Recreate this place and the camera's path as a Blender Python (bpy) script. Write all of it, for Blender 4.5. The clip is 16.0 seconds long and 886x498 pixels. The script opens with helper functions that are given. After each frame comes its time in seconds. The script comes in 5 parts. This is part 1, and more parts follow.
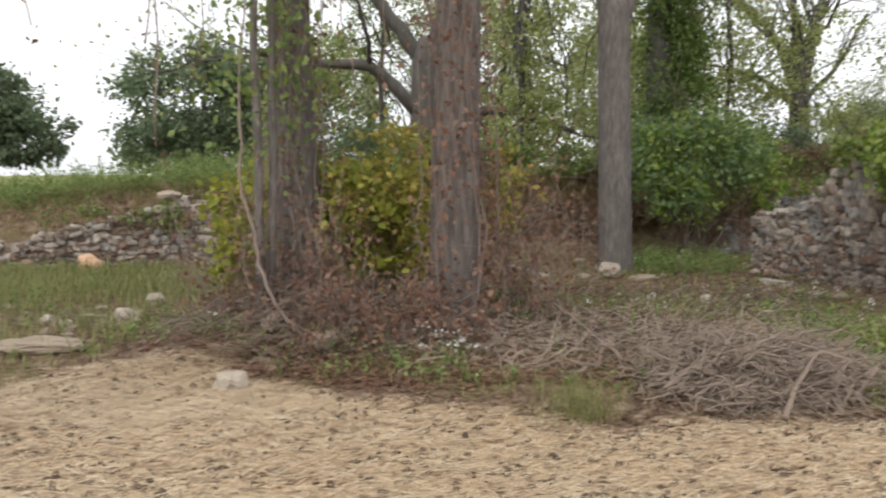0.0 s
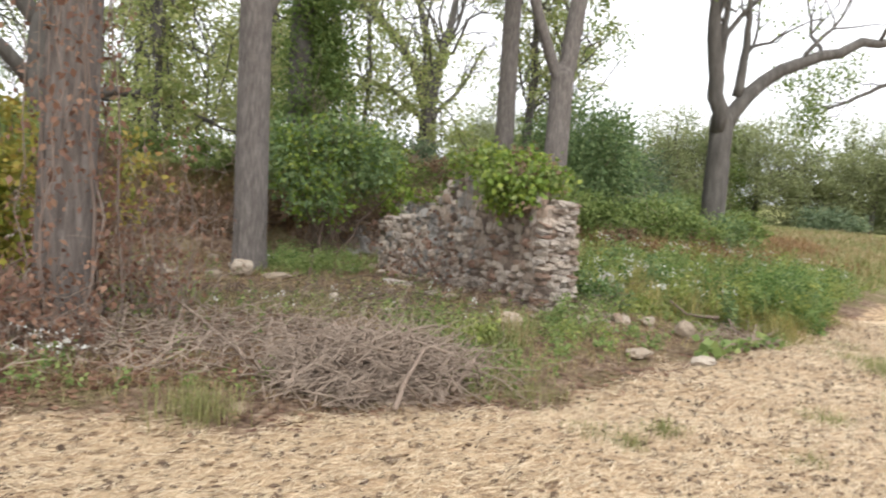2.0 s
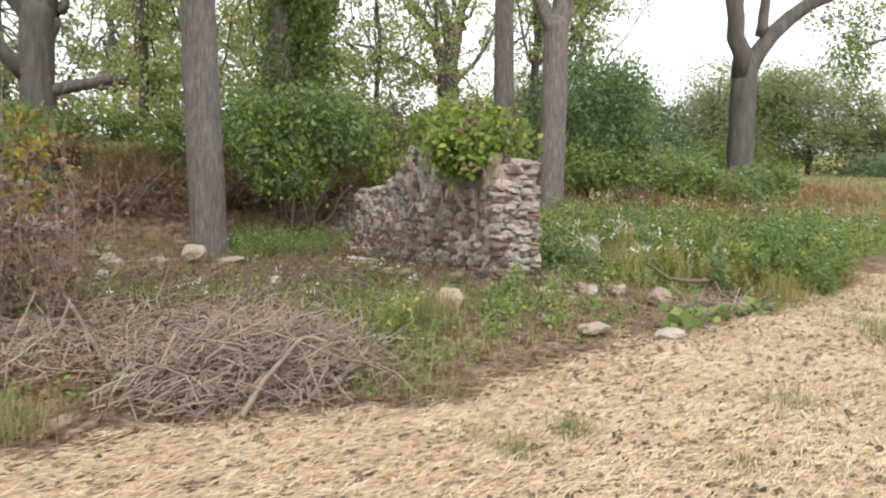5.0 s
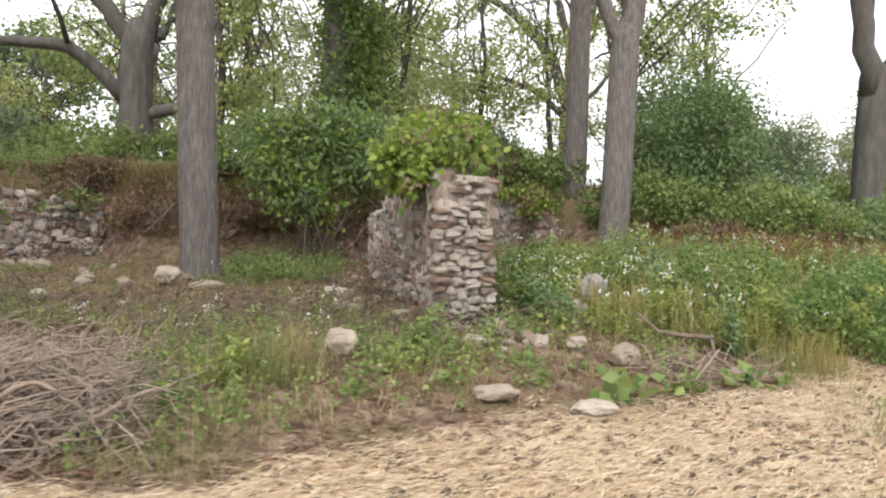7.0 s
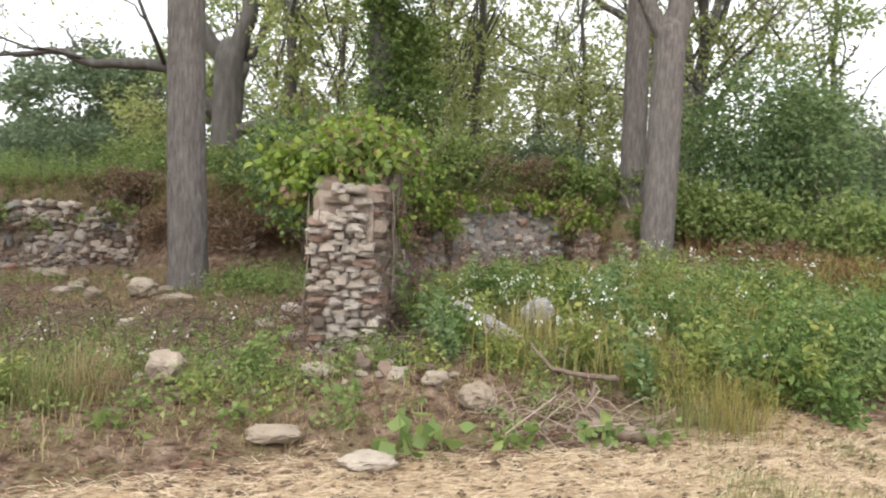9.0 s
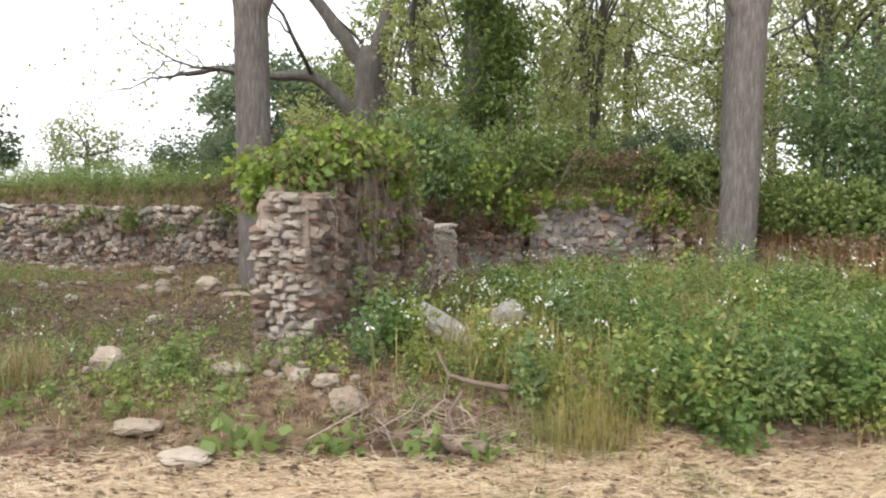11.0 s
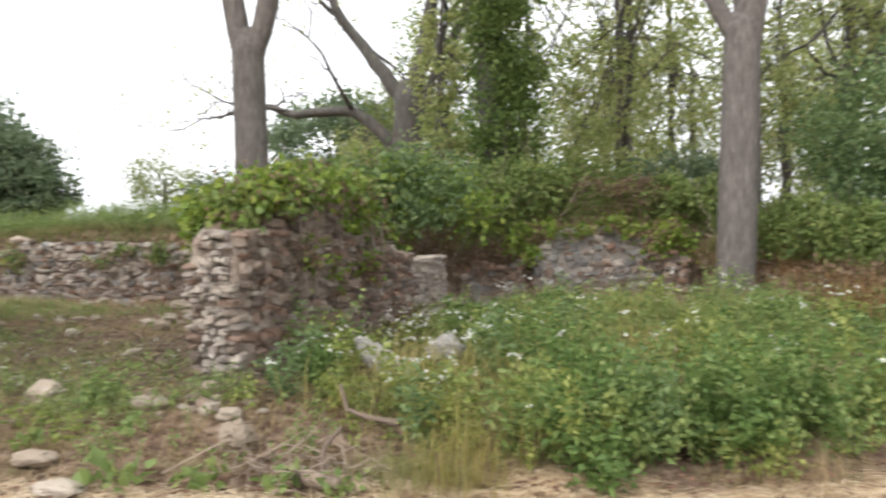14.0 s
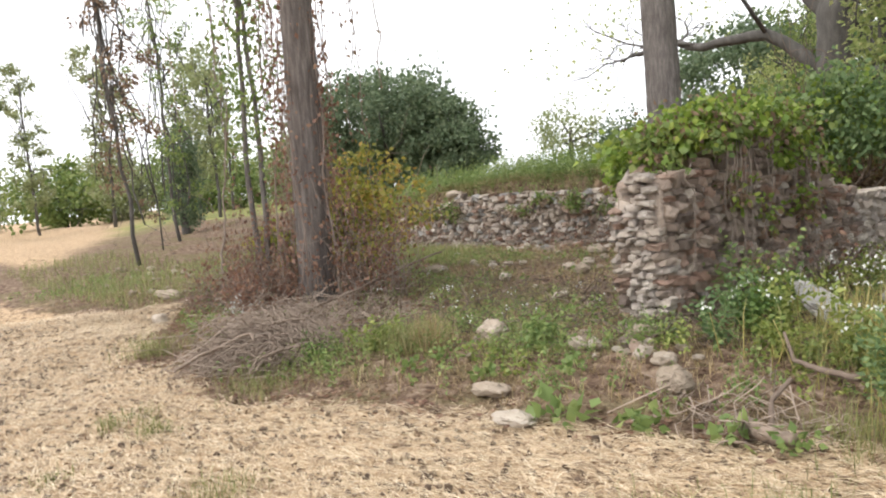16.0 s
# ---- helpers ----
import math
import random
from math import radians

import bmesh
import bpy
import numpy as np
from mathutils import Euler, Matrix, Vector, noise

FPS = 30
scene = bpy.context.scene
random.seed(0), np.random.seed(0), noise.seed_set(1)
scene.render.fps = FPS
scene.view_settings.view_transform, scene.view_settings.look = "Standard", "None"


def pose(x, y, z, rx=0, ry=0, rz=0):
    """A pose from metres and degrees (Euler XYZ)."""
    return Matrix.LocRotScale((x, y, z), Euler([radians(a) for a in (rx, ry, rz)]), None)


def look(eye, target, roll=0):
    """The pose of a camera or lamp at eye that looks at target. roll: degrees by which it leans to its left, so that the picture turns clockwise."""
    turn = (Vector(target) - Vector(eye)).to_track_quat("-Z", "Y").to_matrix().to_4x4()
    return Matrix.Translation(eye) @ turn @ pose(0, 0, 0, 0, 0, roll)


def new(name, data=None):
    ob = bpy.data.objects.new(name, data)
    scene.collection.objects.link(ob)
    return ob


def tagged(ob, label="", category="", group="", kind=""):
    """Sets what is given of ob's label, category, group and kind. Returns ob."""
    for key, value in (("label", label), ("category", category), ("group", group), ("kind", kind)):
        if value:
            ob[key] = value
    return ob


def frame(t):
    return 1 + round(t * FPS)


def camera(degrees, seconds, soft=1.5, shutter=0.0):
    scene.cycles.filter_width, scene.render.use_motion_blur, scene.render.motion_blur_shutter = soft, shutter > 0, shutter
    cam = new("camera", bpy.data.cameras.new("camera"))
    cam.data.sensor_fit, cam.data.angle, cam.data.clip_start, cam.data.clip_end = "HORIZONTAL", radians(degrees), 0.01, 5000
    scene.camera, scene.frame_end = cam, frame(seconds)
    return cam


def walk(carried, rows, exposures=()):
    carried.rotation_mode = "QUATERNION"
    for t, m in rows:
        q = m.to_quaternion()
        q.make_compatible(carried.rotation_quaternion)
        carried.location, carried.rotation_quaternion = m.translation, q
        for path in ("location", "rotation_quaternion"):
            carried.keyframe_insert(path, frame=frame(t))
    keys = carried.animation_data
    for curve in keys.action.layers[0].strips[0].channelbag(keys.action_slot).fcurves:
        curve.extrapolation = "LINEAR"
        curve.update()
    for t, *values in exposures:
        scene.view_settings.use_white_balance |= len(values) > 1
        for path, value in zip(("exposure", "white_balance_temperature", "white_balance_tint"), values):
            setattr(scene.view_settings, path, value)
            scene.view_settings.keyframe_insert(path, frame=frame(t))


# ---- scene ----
cam = camera(58.6, 16.0, soft=2.0, shutter=0.4)
PATH = [
    (0, (-0.258, 0.386, 1.612), (-0.156, 2.374, 1.417), -0.5),
    (0.5, (-0.173, 0.372, 1.606), (0.142, 2.339, 1.43), 1.1),
    (1, (-0.153, 0.353, 1.627), (0.406, 2.266, 1.459), 2.6),
    (1.5, (-0.154, 0.392, 1.621), (0.597, 2.237, 1.447), 3.2),
    (2, (-0.138, 0.441, 1.6), (0.817, 2.19, 1.427), 4.0),
    (2.5, (-0.118, 0.431, 1.612), (0.941, 2.119, 1.444), 4.0),
    (3, (-0.082, 0.418, 1.605), (1.027, 2.07, 1.401), 3.3),
    (3.5, (0.029, 0.422, 1.59), (1.098, 2.09, 1.316), 3.2),
    (4, (0.309, 0.556, 1.568), (1.324, 2.251, 1.259), 2.7),
    (4.5, (0.806, 0.647, 1.554), (1.731, 2.397, 1.271), 1.3),
    (7, (3.766, 1.363, 1.391), (4.197, 3.309, 1.225), 1.3),
    (7.5, (4.375, 1.508, 1.401), (4.728, 3.469, 1.235), 2.0),
    (8, (4.941, 1.627, 1.373), (5.203, 3.606, 1.251), 2.5),
    (8.5, (5.507, 1.788, 1.374), (5.682, 3.773, 1.201), 1.7),
    (9, (6.037, 1.869, 1.389), (6.057, 3.865, 1.254), 1.4),
    (11.5, (8.593, 2.194, 1.522), (8.012, 4.1, 1.351), -0.5),
    (12, (8.93, 2.332, 1.522), (8.31, 4.225, 1.345), -0.5),
    (12.5, (9.149, 2.464, 1.519), (8.504, 4.354, 1.411), -0.1),
    (13, (9.361, 2.517, 1.523), (8.706, 4.404, 1.414), 0.4),
    (13.5, (9.424, 2.503, 1.527), (8.849, 4.417, 1.45), -0.5),
    (14, (9.384, 2.457, 1.534), (8.665, 4.321, 1.448), -1.5),
    (14.5, (9.287, 2.427, 1.555), (8.175, 4.087, 1.472), -2.5),
    (15, (9.214, 2.43, 1.553), (7.815, 3.854, 1.443), -4.0),
    (15.5, (9.201, 2.425, 1.552), (7.684, 3.72, 1.411), -5.3),
    (16, (9.186, 2.43, 1.544), (7.66, 3.712, 1.376), -5.5),
]
walk(cam, [(t, look(eye, target, roll)) for t, eye, target, roll in PATH], exposures=[(0, 0.6), (0.5, 0.84), (1, 1.02), (2.5, 1.06), (7, 1.1), (16, 1.1)])

# ---- world and light: bright overcast ----
world = bpy.data.worlds.new("overcast_sky")
scene.world = world
world.use_nodes = True
wn, wl = world.node_tree.nodes, world.node_tree.links
sky = wn.new("ShaderNodeTexSky")
sky.sky_type, sky.sun_disc = "NISHITA", False
sky.sun_elevation, sky.sun_rotation = radians(52), radians(200)
sky.dust_density, sky.air_density = 4.0, 1.0
grey = wn.new("ShaderNodeHueSaturation")
grey.inputs["Saturation"].default_value = 0.12
wl.new(sky.outputs["Color"], grey.inputs["Color"])
cloud = wn.new("ShaderNodeMix")
cloud.data_type = "RGBA"
cloud.inputs["Factor"].default_value = 0.62
wl.new(grey.outputs["Color"], cloud.inputs["A"])
cloud.inputs["B"].default_value = (9.6, 9.8, 10.2, 1)
wl.new(cloud.outputs["Result"], wn["Background"].inputs["Color"])
wn["Background"].inputs["Strength"].default_value = 0.12

sun = new("sun", bpy.data.lights.new("sun", "SUN"))
sun.data.energy, sun.data.angle, sun.data.color = 0.9, radians(25), (1.0, 0.96, 0.9)
sun.matrix_world = look((-6, -14, 26), (2, 8, 0))


# ---- materials ----
def material(name, colors, scale=6.0, rough=0.85, bump=0.0, bump_scale=60.0, island=0.0, object_random=0.0,
             translucent=0.0, stretch=(1, 1, 1), fine=0.35, specular=0.3):
    """Procedural surface: two noise scales run through a ramp of colours, with fine relief."""
    m = bpy.data.materials.new(name)
    m.use_nodes = True
    n, l = m.node_tree.nodes, m.node_tree.links
    bsdf, out = n["Principled BSDF"], n["Material Output"]
    co = n.new("ShaderNodeTexCoord")
    mp = n.new("ShaderNodeMapping")
    mp.inputs["Scale"].default_value = stretch
    l.new(co.outputs["Object"], mp.inputs["Vector"])
    big, small = n.new("ShaderNodeTexNoise"), n.new("ShaderNodeTexNoise")
    for node, s, d in ((big, scale, 6), (small, scale * 9, 4)):
        node.inputs["Scale"].default_value, node.inputs["Detail"].default_value = s, d
        l.new(mp.outputs["Vector"], node.inputs["Vector"])
    add = n.new("ShaderNodeMix")
    add.inputs["Factor"].default_value = fine
    l.new(big.outputs["Fac"], add.inputs["A"])
    l.new(small.outputs["Fac"], add.inputs["B"])
    value = add.outputs["Result"]
    for kind, amount in (("island", island), ("object", object_random)):
        if amount:
            src = n.new("ShaderNodeNewGeometry") if kind == "island" else n.new("ShaderNodeObjectInfo")
            mix = n.new("ShaderNodeMix")
            mix.inputs["Factor"].default_value = amount
            l.new(value, mix.inputs["A"])
            l.new(src.outputs["Random Per Island" if kind == "island" else "Random"], mix.inputs["B"])
            value = mix.outputs["Result"]
    ramp = n.new("ShaderNodeValToRGB")
    el = ramp.color_ramp.elements
    lo, hi = (0.12, 0.88) if island or object_random else (0.28, 0.72)
    for i, c in enumerate(colors):
        p = lo + (hi - lo) * i / max(1, len(colors) - 1)
        e = el[i] if i < 2 else el.new(p)
        e.position, e.color = p, (*c, 1)
    l.new(value, ramp.inputs["Fac"])
    l.new(ramp.outputs["Color"], bsdf.inputs["Base Color"])
    bsdf.inputs["Roughness"].default_value = rough
    bsdf.inputs["Specular IOR Level"].default_value = specular
    if bump:
        bt = n.new("ShaderNodeTexNoise")
        bt.inputs["Scale"].default_value, bt.inputs["Detail"].default_value = bump_scale, 5
        l.new(mp.outputs["Vector"], bt.inputs["Vector"])
        b = n.new("ShaderNodeBump")
        b.inputs["Strength"].default_value, b.inputs["Distance"].default_value = bump, 0.03
        l.new(bt.outputs["Fac"], b.inputs["Height"])
        l.new(b.outputs["Normal"], bsdf.inputs["Normal"])
    if translucent:
        tr, mx = n.new("ShaderNodeBsdfTranslucent"), n.new("ShaderNodeMixShader")
        mx.inputs["Fac"].default_value = translucent
        l.new(ramp.outputs["Color"], tr.inputs["Color"])
        l.new(bsdf.outputs["BSDF"], mx.inputs[1])
        l.new(tr.outputs["BSDF"], mx.inputs[2])
        l.new(mx.outputs["Shader"], out.inputs["Surface"])
    return m


def leafy(name, *colors):
    return material(name, colors, scale=0.8, rough=0.55, island=0.6, translucent=0.42, specular=0.35)


M_leaf_mid = leafy("leaf_mid", (0.088, 0.132, 0.0351), (0.167, 0.229, 0.0652), (0.29, 0.326, 0.11))
M_leaf_dark = leafy("leaf_dark", (0.078, 0.115, 0.062), (0.132, 0.18, 0.097), (0.205, 0.245, 0.14))
M_leaf_light = leafy("leaf_light", (0.184, 0.239, 0.0734), (0.313, 0.359, 0.125), (0.46, 0.442, 0.21))
M_leaf_vine = leafy("leaf_vine", (0.092, 0.156, 0.0262), (0.184, 0.267, 0.042), (0.331, 0.368, 0.0734))
M_leaf_yellow = leafy("leaf_yellow", (0.12, 0.15, 0.035), (0.26, 0.26, 0.06), (0.44, 0.36, 0.08), (0.3, 0.15, 0.06))
M_leaf_brown = leafy("leaf_brown", (0.1, 0.065, 0.045), (0.2, 0.13, 0.082), (0.31, 0.215, 0.135))
M_leaf_blue = leafy("leaf_blue", (0.0866, 0.14, 0.0581), (0.162, 0.241, 0.0969), (0.282, 0.341, 0.155))
# distance haze put into the leaf colour: paler, greyer greens for far trees
M_leaf_far_haze = leafy("leaf_far_haze", (0.15, 0.18, 0.0798), (0.235, 0.265, 0.12), (0.33, 0.34, 0.188))
M_leaf_ivy = leafy("leaf_ivy", (0.07, 0.12, 0.03), (0.13, 0.19, 0.05), (0.22, 0.28, 0.08))
M_leaf_russet = leafy("leaf_russet", (0.11, 0.055, 0.04), (0.22, 0.12, 0.08), (0.34, 0.21, 0.14))
M_leaf_gold = leafy("leaf_gold", (0.15, 0.19, 0.03), (0.3, 0.32, 0.05), (0.46, 0.41, 0.08))
M_weed_light = leafy("weed_light", (0.126, 0.173, 0.0428), (0.242, 0.286, 0.0727), (0.399, 0.408, 0.128))
M_weed = leafy("weed", (0.1, 0.155, 0.0456), (0.19, 0.26, 0.0824), (0.34, 0.38, 0.137))
M_grass = leafy("grass", (0.12, 0.147, 0.042), (0.221, 0.239, 0.0839), (0.386, 0.331, 0.168))
M_grass_dry = leafy("grass_dry", (0.204, 0.128, 0.0595), (0.357, 0.264, 0.136), (0.493, 0.399, 0.238))
M_grass_gold = leafy("grass_gold", (0.204, 0.187, 0.051), (0.323, 0.272, 0.085), (0.442, 0.365, 0.153))
M_grass_rust = leafy("grass_rust", (0.17, 0.0855, 0.038), (0.281, 0.162, 0.076), (0.357, 0.247, 0.123))
M_weed_dark = leafy("weed_dark", (0.06, 0.115, 0.03), (0.12, 0.195, 0.05), (0.22, 0.3, 0.09))
M_petal = material("petal", [(0.506, 0.506, 0.46), (0.69, 0.69, 0.644)], rough=0.6, island=0.5)
M_straw_strand = material("straw_strand", [(0.27, 0.18, 0.108), (0.5, 0.373, 0.238), (0.63, 0.49, 0.32), (0.75, 0.63, 0.455)], rough=0.6, island=0.88)
M_bark = material("bark", [(0.063, 0.0529, 0.0479), (0.139, 0.122, 0.112), (0.239, 0.214, 0.195)], scale=13, stretch=(2, 2, 0.42), bump=1.0, bump_scale=17, fine=0.4)
M_bark_red = material("bark_red", [(0.048, 0.04, 0.036), (0.125, 0.105, 0.094), (0.235, 0.206, 0.186)], scale=11, stretch=(2, 2, 0.25), bump=1.0, bump_scale=15, fine=0.3)
M_bark_dark = material("bark_dark", [(0.0504, 0.0462, 0.042), (0.0924, 0.084, 0.0756), (0.151, 0.139, 0.126)], scale=4, stretch=(2, 2, 0.5), bump=0.5)
M_vine_stem = material("vine_stem", [(0.111, 0.0765, 0.0638), (0.221, 0.174, 0.145), (0.357, 0.306, 0.255)], scale=8, rough=0.9, object_random=0.4)
M_stick = material("stick", [(0.0915, 0.0664, 0.0515), (0.206, 0.155, 0.121), (0.385, 0.306, 0.241)], scale=7, rough=0.95, object_random=0.6, bump=0.4)
M_stone = material("stone", [(0.16, 0.122, 0.1), (0.29, 0.225, 0.183), (0.4, 0.32, 0.26), (0.33, 0.2, 0.145), (0.48, 0.41, 0.34)],
                   scale=5, rough=0.95, object_random=0.75, bump=1.0, bump_scale=22, fine=0.5)
M_stone_pale = material("stone_pale", [(0.339, 0.288, 0.249), (0.542, 0.475, 0.418), (0.531, 0.441, 0.362), (0.768, 0.723, 0.655)], scale=5, rough=0.95, object_random=0.45, bump=1.0, bump_scale=22, fine=0.5)
M_stone_grey = material("stone_grey", [(0.153, 0.144, 0.14), (0.306, 0.288, 0.27), (0.45, 0.432, 0.405)], scale=6, rough=0.95, object_random=0.5, bump=0.9, bump_scale=22)
M_field_stone = material("field_stone", [(0.198, 0.153, 0.108), (0.342, 0.279, 0.216), (0.558, 0.504, 0.432)], scale=4, rough=0.95, object_random=0.45, bump=0.8, bump_scale=18)
M_orange_stone = material("orange_stone", [(0.4, 0.22, 0.12), (0.56, 0.36, 0.23), (0.65, 0.5, 0.36)], scale=5, rough=0.95, bump=0.8, bump_scale=18)
M_plaster = material("plaster", [(0.12, 0.1, 0.085), (0.21, 0.185, 0.16), (0.31, 0.28, 0.25)], scale=6, rough=1.0, bump=1.0, bump_scale=16)
M_mortar = material("mortar", [(0.0878, 0.0675, 0.0554), (0.196, 0.153, 0.121), (0.338, 0.277, 0.227)], scale=7, rough=1.0, bump=1.0, bump_scale=30)
M_husk = material("husk", [(0.09, 0.0585, 0.0405), (0.171, 0.117, 0.081), (0.27, 0.189, 0.135)], scale=30, rough=0.9, object_random=0.5, bump=0.8, bump_scale=90)
M_concrete = material("concrete", [(0.448, 0.432, 0.4), (0.536, 0.516, 0.476), (0.6, 0.576, 0.528)], scale=2, rough=0.9, bump=0.3, bump_scale=120)


def edge_y(x):
    """Where the straw mulch ends and the rough ground begins."""
    return np.interp(x, [-40, -8, -4, -3, -2.2, -1.2, -0.3, 0.8, 2.1, 2.9, 4.4, 6.4, 8.3, 9.2, 12, 19, 60],
                     [3, 5.5, 6.0, 6.5, 6.9, 6.2, 5.85, 5.25, 5.05, 5.05, 5.45, 6.05, 6.6, 6.95, 8.15, 11.4, 30])


def smooth(v):
    v = np.clip(v, 0, 1)
    return v * v * (3 - 2 * v)


def wave(x, y, s, k=0.0):
    return (np.sin(x * s + 1.3 * np.sin(y * s * 0.7 + k)) * np.cos(y * s * 1.1 + np.sin(x * s * 0.6 + 2 * k) + k))


def ground_z(x, y):
    x, y = np.asarray(x, float), np.asarray(y, float)
    e = edge_y(x)
    z = 0.10 * smooth((y - e + 0.2) / 1.4)
    z += 0.03 * wave(x, y, 1.9) + 0.012 * wave(x, y, 6.1, 1.0) + 0.006 * wave(x, y, 17.0, 2.0)
    z += 0.012 * wave(x, y, 31.0, 0.7) * wave(x, y, 9.0, 2.2) * (y < 8)
    z += 0.17 * np.exp(-(((x - 5.45) / 0.8) ** 2 + ((y - 8.3) / 1.3) ** 2))
    z += 0.16 * np.exp(-(((x + 2.0) / 1.1) ** 2 + ((y - 7.2) / 0.7) ** 2))
    z += 0.2 * smooth((x - 5.8) / 1.5) * smooth((y - e - 0.5) / 4)
    top = np.interp(x, [-40, -12, -8, -5, 0, 4, 8, 10, 13, 20, 60], [0.9, 0.8, 1.0, 1.35, 1.45, 1.5, 1.25, 0.9, 0.55, 0.12, 0.0])
    foot = np.interp(x, [-12, -6.5, -4, 1.0, 1.8, 4.6, 5.6, 6.4, 8.2, 8.8, 9.8, 14], [13.0, 13.9, 14.3, 14.9, 13.7, 13.5, 13.8, 14.45, 14.95, 14.4, 12.5, 12])
    run = np.interp(x, [-12, -7, -5.5, 1.0, 2.0, 4.8, 5.6, 6.4, 8.2, 10, 14], [3, 1.4, 0.5, 0.45, 1.7, 1.6, 1.3, 0.4, 0.4, 3, 6])
    z += (top - 0.1) * smooth((y - foot) / run)
    z += 0.5 * smooth((-x - 6) / 9) * smooth((y - 3) / 5) * (1 - smooth((y - 13) / 4))
    z += 0.35 * smooth((y - 16) / 20) * smooth((20 - x) / 10)
    path = 2.63 + 0.175 * (x - 3.15)
    z -= 0.09 * smooth((path - y + 0.04) / 0.1)
    return z


def straw_mask(x, y):
    n = 0.22 * wave(x, y, 2.7, 0.5) + 0.12 * wave(x, y, 8.0, 1.5) + 0.07 * wave(x, y, 23.0, 0.4)
    near = smooth((edge_y(x) + n - y) / 0.3 + 0.5)
    hill = smooth((-x - 11) / 1.5) * smooth((y - 6.6) / 0.6) * smooth((9.5 + (-x - 15) * 0.42 - y) / 0.8)
    return np.maximum(near, hill)


def field_mask(x, y):
    return np.maximum(smooth((x - 9 - 0.25 * y) / 3) * smooth((y - 8.5) / 3), smooth((np.hypot(x - 3, y - 5) - 26) / 6))


# ---- mesh helpers ----
def fast_mesh(name, verts, tris, mat):
    verts, tris = np.asarray(verts, np.float32), np.asarray(tris, np.int32)
    me = bpy.data.meshes.new(name)
    me.vertices.add(len(verts))
    me.vertices.foreach_set("co", verts.ravel())
    k = tris.shape[1]
    me.loops.add(tris.size)
    me.loops.foreach_set("vertex_index", tris.ravel())
    me.polygons.add(len(tris))
    me.polygons.foreach_set("loop_start", np.arange(0, tris.size, k, dtype=np.int32))
    me.polygons.foreach_set("loop_total", np.full(len(tris), k, np.int32))
    me.update(calc_edges=True)
    if mat:
        me.materials.append(mat)
    return me


def child(name, me, parent, label=""):
    ob = new(name, me)
    ob.parent = parent
    if label:
        tagged(ob, label)
    return ob


def rounded(me):
    me.polygons.foreach_set("use_smooth", np.ones(len(me.polygons), bool))
    return me


def empty(name, x, y, z, label, category, group=""):
    ob = new(name)
    ob.location = (x, y, z)
    return tagged(ob, label, category, group)


def tube_arrays(points, radii, sides=8, rough=0.0, seed=0, ridges=0):
    """A tapered tube along points, closed at both ends."""
    p, r = np.asarray(points, float), np.asarray(radii, float)
    d = np.gradient(p, axis=0)
    d /= np.linalg.norm(d, axis=1, keepdims=True) + 1e-9
    ref = np.where(np.abs(d[:, 2:3]) > 0.9, np.array([[1.0, 0, 0]]), np.array([[0, 0, 1.0]]))
    u = np.cross(d, ref)
    u /= np.linalg.norm(u, axis=1, keepdims=True) + 1e-9
    v = np.cross(d, u)
    a = np.arange(sides) * 2 * math.pi / sides
    rr = np.repeat(r[:, None], sides, 1)
    if rough:
        g = np.random.default_rng(seed)
        rr = rr * (1 + rough * g.uniform(-1, 1, rr.shape))
    if ridges:
        h = np.arange(len(p))[:, None]
        rr = rr * (1 + 0.035 * np.sign(np.sin(a[None] * ridges + 1.2 * np.sin(h * 0.45 + a[None] * 3))) + 0.03 * np.sin(a[None] * 3 + h * 0.07))
    ring = p[:, None] + rr[..., None] * (np.cos(a)[None, :, None] * u[:, None] + np.sin(a)[None, :, None] * v[:, None])
    verts = np.vstack([ring.reshape(-1, 3), p[:1], p[-1:]])
    i, j = np.meshgrid(np.arange(len(p) - 1), np.arange(sides), indexing="ij")
    k = (j + 1) % sides
    a0, a1, b0, b1 = i * sides + j, i * sides + k, (i + 1) * sides + j, (i + 1) * sides + k
    t = np.concatenate([np.stack([a0, b0, a1], -1).reshape(-1, 3), np.stack([a1, b0, b1], -1).reshape(-1, 3)])
    n, s = len(p) * sides, np.arange(sides)
    caps = np.concatenate([np.stack([s, (s + 1) % sides, np.full(sides, n)], 1),
                           np.stack([(len(p) - 1) * sides + (s + 1) % sides, (len(p) - 1) * sides + s, np.full(sides, n + 1)], 1)])
    return verts, np.concatenate([t, caps])


class Heap:
    """Gathers many pieces into one mesh."""
    def __init__(self):
        self.v, self.t, self.n = [], [], 0

    def put(self, v, t):
        self.v.append(v)
        self.t.append(np.asarray(t) + self.n)
        self.n += len(v)

    def mesh(self, name, mat, smoothed=True):
        me = fast_mesh(name, np.concatenate(self.v), np.concatenate(self.t), mat)
        return rounded(me) if smoothed else me


